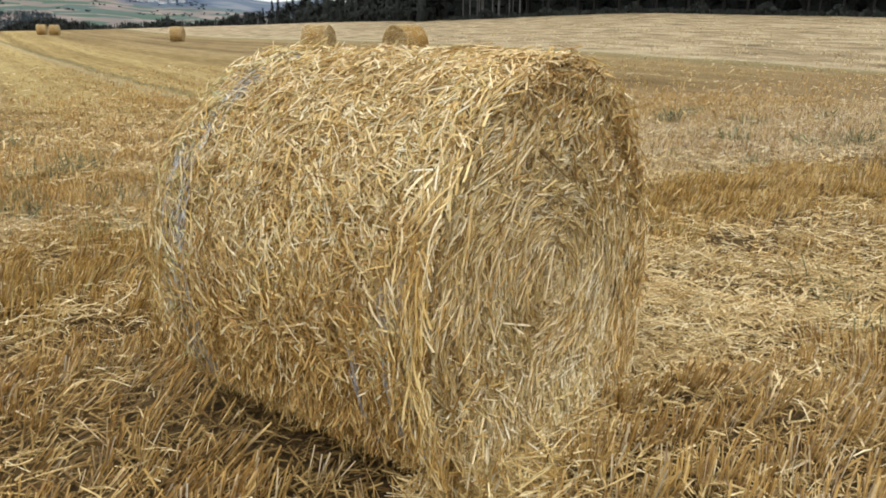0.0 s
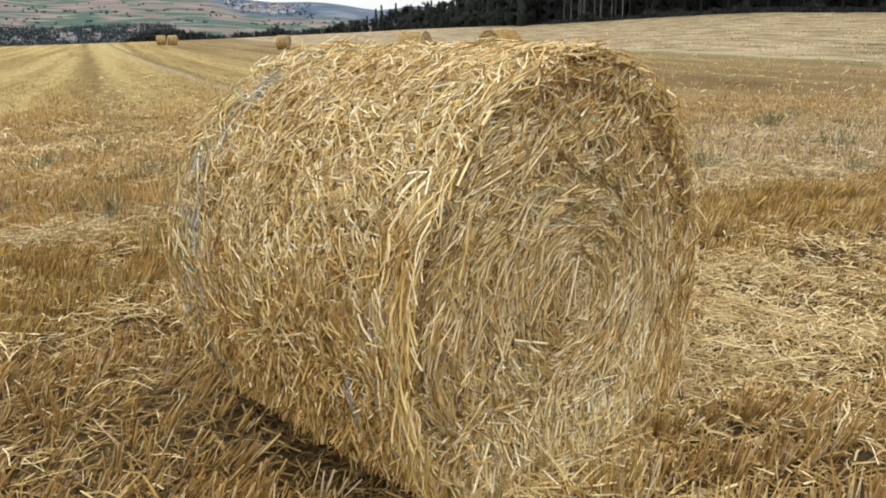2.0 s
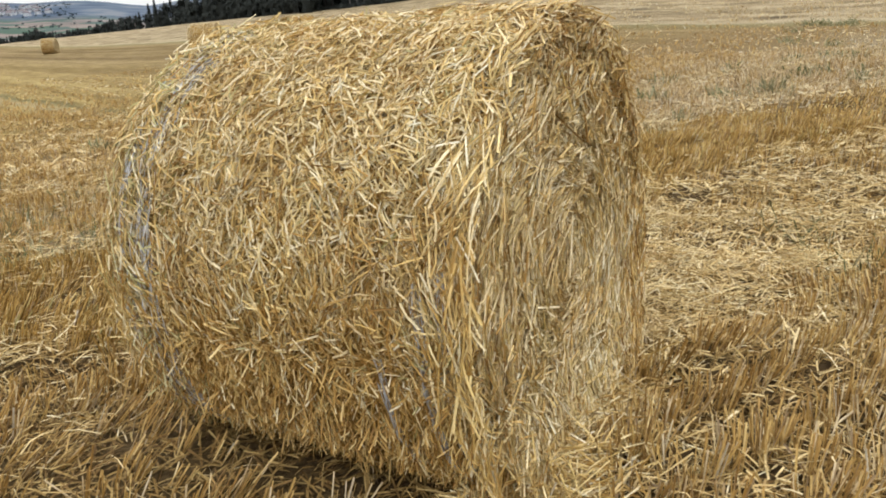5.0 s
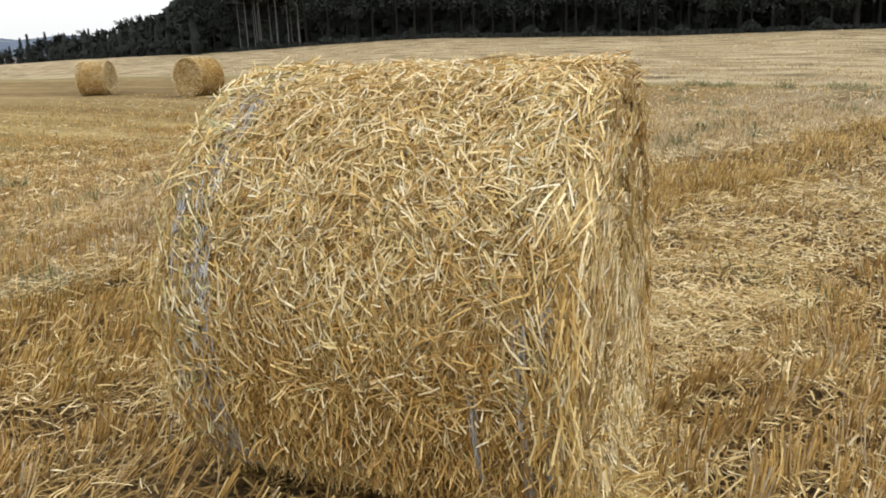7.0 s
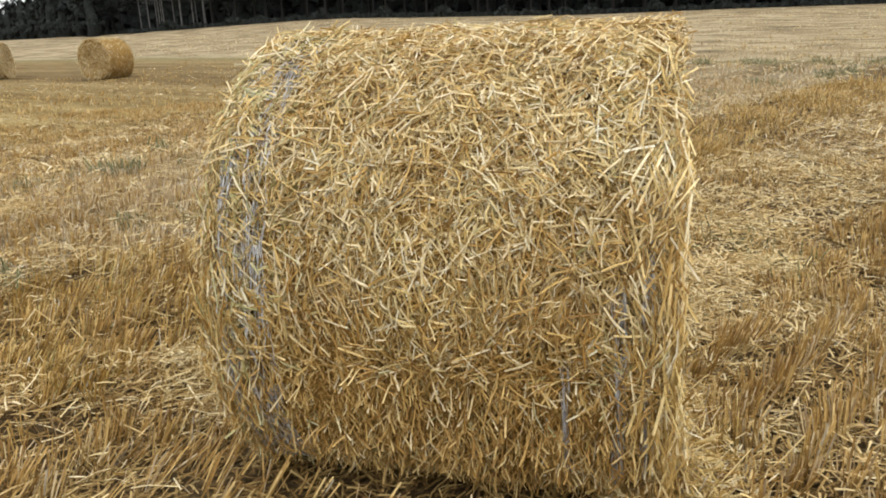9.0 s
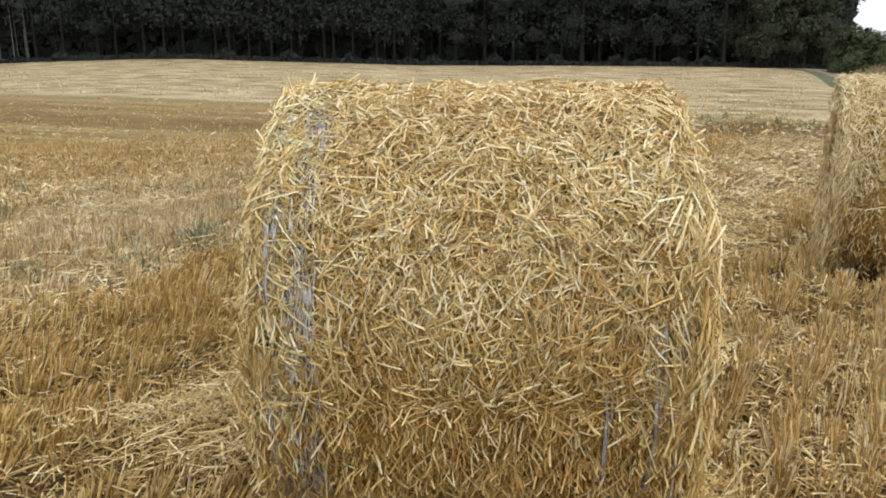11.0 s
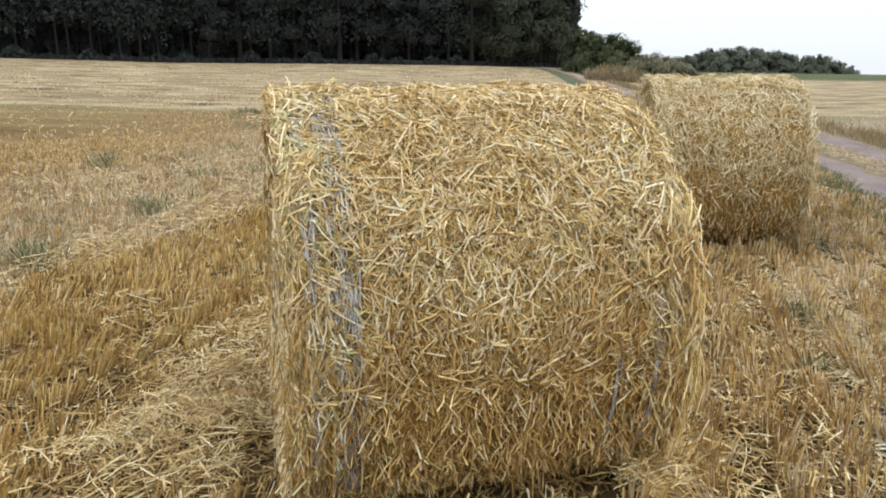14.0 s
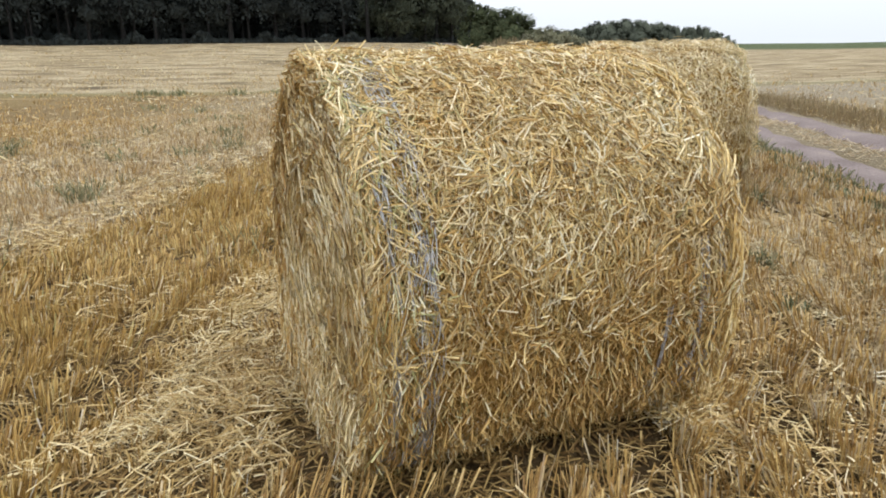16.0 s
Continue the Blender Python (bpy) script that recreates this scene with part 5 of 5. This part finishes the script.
def polar(az, r):
    return CX + r * math.sin(radians(az)), CY + r * math.cos(radians(az))


def wood():
    rnd = random.Random(3)
    for row, back in enumerate((1.0, 5.0, 10.0)):
        az = 30.0
        while az < 93.0 - row * 0.4:
            re = float(np.interp(az, AZ, RE))
            x, y = polar(az + rnd.uniform(-0.4, 0.4), re + back + rnd.uniform(-0.8, 1.6))
            if 32.5 < az < 37.0 and row < 2:
                p = BARE
            elif az > 85:
                p = rnd.choice(EDGE)
            elif az > 66:
                p = rnd.choice(DEC + [CON[1]])
            elif row == 0:
                p = rnd.choice([CON[0], CON[0], CON[0], CON[0], CON[1], DEC[1]])
            else:
                p = rnd.choice([CON[0], CON[0], CON[1]])
            plant(p, x, y, rnd.uniform(0, 360), rnd.uniform(0.85, 1.15))
            az += rnd.uniform(1.1, 1.9) * (0.45 if p is BARE else 1.0)
    # the edge draws back along the brow
    for a in np.arange(16.0, 30.2, 0.28):
        r = 112 + (30 - a) * 12
        x, y = polar(a + rnd.uniform(-0.15, 0.15), r + rnd.uniform(-4, 12))
        top = 1.5 + r * math.tan(radians(np.interp(a, [15, 16, 17.5, 19.4, 21, 23.8, 26, 28.3, 30], [0.6, 1.0, 1.6, 2.05, 2.35, 2.7, 3.15, 3.7, 5.0])))
        p = rnd.choice(BROW + BROW[:2])
        size = max(0.2, (top - float(ground_z(x, y))) / (19.5 if p is BROW[2] else 15.5)) * rnd.uniform(0.85, 1.06)
        plant(p, x, y, rnd.uniform(0, 360), size)
    # low trees along the brow, over the valley
    for a in np.arange(1.5, 16.6, 0.17):
        r = 245 + rnd.uniform(-14, 14)
        x, y = polar(a, r)
        top = 1.5 + r * math.tan(radians(rnd.uniform(0.85, 1.05) * np.interp(a, [1.5, 2.2, 3.5, 4.2, 5.5, 6.1, 6.6, 7.4, 8.4, 8.9, 9.8, 10.8, 11.3, 11.8, 12.2, 13.3, 14, 15, 15.7, 16.6], [0.3, 0.58, 0.88, 0.9, 0.78, 0.74, 0.6, 0.47, 0.4, 0.6, 0.6, 0.65, 0.8, 1.0, 0.75, 0.65, 0.8, 0.8, 1.05, 1.25])))
        p = rnd.choice(BROW[:2]) if rnd.random() < 0.85 else BROW[2]
        plant(p, x, y, rnd.uniform(0, 360), (top - float(ground_z(x, y))) / (15.0 if p is not BROW[2] else 19))


wood()

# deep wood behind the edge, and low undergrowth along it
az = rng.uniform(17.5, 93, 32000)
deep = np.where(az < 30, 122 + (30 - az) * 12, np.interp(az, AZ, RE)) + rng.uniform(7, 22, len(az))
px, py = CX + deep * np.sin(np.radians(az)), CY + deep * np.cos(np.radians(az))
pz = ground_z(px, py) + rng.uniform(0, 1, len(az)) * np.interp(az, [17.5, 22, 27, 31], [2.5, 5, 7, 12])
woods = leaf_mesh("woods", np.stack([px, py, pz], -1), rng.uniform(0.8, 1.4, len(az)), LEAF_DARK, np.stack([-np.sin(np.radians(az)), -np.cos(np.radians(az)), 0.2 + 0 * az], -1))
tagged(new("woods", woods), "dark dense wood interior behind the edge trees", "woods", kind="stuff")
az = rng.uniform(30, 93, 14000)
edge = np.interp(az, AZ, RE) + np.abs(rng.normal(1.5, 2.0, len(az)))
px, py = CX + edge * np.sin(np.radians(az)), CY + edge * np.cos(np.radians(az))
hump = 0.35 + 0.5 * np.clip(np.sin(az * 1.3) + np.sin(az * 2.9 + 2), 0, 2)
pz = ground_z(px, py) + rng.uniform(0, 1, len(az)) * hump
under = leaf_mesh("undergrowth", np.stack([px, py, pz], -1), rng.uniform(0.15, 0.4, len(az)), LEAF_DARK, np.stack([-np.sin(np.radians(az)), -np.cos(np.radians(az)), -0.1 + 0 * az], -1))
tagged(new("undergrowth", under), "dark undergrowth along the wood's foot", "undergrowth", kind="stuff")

BUSH = tree(5.2, 0.05, 3.4, False, 3400, 0.2, LEAF_GREEN, BARK, "rounded green bush beside the farm track", 0.12, 8, "bushes by the track")
for az_, r_, s_ in ((94.6, 84, 0.80), (95.8, 82, 0.82), (96.8, 86, 0.72), (93.6, 88, 0.9)):
    x, y = polar(az_, r_)
    plant(BUSH, x, y, az_ * 37, s_)
SCRUB = tree(2.3, 0.02, 2.2, False, 2400, 0.11, LEAF_OLIVE, BARK, "low olive-brown scrub beside the farm track", 0.05, 6, "bushes by the track")
for az_, r_, s_ in ((96.8, 76, 0.72), (97.7, 77, 0.98), (98.7, 78, 1.08), (99.7, 79, 0.95), (100.6, 80, 0.72), (101.4, 81, 0.45)):
    x, y = polar(az_, r_)
    plant(SCRUB, x, y, az_ * 53, s_)
rnd = random.Random(11)
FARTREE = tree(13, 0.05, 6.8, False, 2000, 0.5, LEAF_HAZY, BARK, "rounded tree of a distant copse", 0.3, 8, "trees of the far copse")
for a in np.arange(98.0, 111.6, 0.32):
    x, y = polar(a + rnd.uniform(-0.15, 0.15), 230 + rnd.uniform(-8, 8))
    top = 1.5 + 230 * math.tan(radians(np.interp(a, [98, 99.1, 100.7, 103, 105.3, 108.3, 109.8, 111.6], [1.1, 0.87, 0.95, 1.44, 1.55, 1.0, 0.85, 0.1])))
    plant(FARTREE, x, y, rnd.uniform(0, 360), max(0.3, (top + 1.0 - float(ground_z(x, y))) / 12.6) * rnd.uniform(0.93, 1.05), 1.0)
for p in protos + [BUSH, SCRUB, FARTREE]:
    for o in (*p.children_recursive, p):
        bpy.data.objects.remove(o)

# ---------- far village and hedges ----------
WALL, wn_, wl_, wb_ = material("whitewashed_wall", 0.9, 0.1)
wk = noise_node(wn_, wl_, 0.4, 3)
wr = ramp(wn_, [(0.3, (0.70, 0.71, 0.74)), (0.7, (0.82, 0.82, 0.84))])
wl_.new(wk.outputs[0], wr.inputs[0])
wl_.new(wr.outputs[0], wb_.inputs["Base Color"])
ROOF, rn_, rl_, rb_ = material("tiled_roof", 0.85, 0.1)
rk = noise_node(rn_, rl_, 0.5, 3)
rr_ = ramp(rn_, [(0.3, (0.13, 0.125, 0.14)), (0.7, (0.21, 0.175, 0.175))])
rl_.new(rk.outputs[0], rr_.inputs[0])
rl_.new(rr_.outputs[0], rb_.inputs["Base Color"])


def house(x, y, turn, w, d, h):
    base = new("house")
    v = [(sx * w / 2, sy * d / 2, z) for z in (-3, h) for sx, sy in ((-1, -1), (1, -1), (1, 1), (-1, 1))]
    child("wall", fast_mesh("wall", np.array(v), np.array([(0, 1, 5, 4), (1, 2, 6, 5), (2, 3, 7, 6), (3, 0, 4, 7), (7, 6, 5, 4)])), base).data.materials.append(WALL)
    o, t = 0.5, h + d * 0.45
    v = [(-w / 2 - o, -d / 2 - o, h - 0.3), (w / 2 + o, -d / 2 - o, h - 0.3), (w / 2 + o, 0, t), (-w / 2 - o, 0, t), (-w / 2 - o, d / 2 + o, h - 0.3), (w / 2 + o, d / 2 + o, h - 0.3)]
    child("roof", fast_mesh("roof", np.array(v), np.array([(0, 1, 2, 3), (3, 2, 5, 4), (0, 3, 4, 4), (1, 5, 2, 2), (0, 4, 5, 1)][:2] + [(0, 1, 5, 4)])), base).data.materials.append(ROOF)
    base.matrix_basis = pose(x, y, float(ground_z(x, y)), 0, 0, turn)
    return tagged(base, "small pale house with dark roof in the far valley", "house", "houses of the far village")


rnd = random.Random(5)
for k in range(34):
    a = rnd.choice([rnd.uniform(-9, -4.2), rnd.uniform(-3.2, 1.6), rnd.uniform(-2.5, 1.0)])
    x, y = polar(a, rnd.uniform(2020, 2300))
    house(x, y, rnd.uniform(0, 180), rnd.uniform(10, 20), rnd.uniform(8, 11), rnd.uniform(5, 8))
for k in range(40):
    x, y = polar(rnd.gauss(10.6, 1.1), rnd.uniform(3000, 3400))
    house(x, y, rnd.uniform(0, 180), rnd.uniform(14, 24), rnd.uniform(10, 14), rnd.uniform(8, 12))
# tree colour shifted to blue for distance haze
FAR_LEAF = stalk_material("hazy_far_foliage", [(0.0, (0.03, 0.046, 0.06)), (0.6, (0.04, 0.057, 0.07)), (1.0, (0.055, 0.074, 0.082))], 0.8, 0.1, 0.1)
pts, sz = [], []
for k in range(1500):
    if k < 1300:
        a = rnd.uniform(-10, 4.5)
        r = rnd.uniform(1930, 2400)
    elif k < 1420:
        line = rnd.randrange(5)
        a = rnd.uniform(-10, 16)
        r = 2550 + line * 110 + 50 * math.sin(a * 0.7 + line * 2)
    else:
        a, r = rnd.uniform(8, 14), rnd.uniform(2900, 3500)
    x, y = polar(a, r)
    z = float(ground_z(x, y))
    w = rnd.uniform(6, 12) if k < 1300 else rnd.uniform(3, 6)
    q = rng.normal(0, 1, (18, 3)) * np.array([w * 0.6, w * 0.6, w * 0.35]) + np.array([x, y, z + w * 0.5])
    pts.append(q), sz.append(rng.uniform(1.5, 3.2, 18))
tagged(new("far_trees", leaf_mesh("far_trees", np.concatenate(pts), np.concatenate(sz), FAR_LEAF)), "trees and hedges in the far valley, tinted haze blue", "trees", kind="stuff")
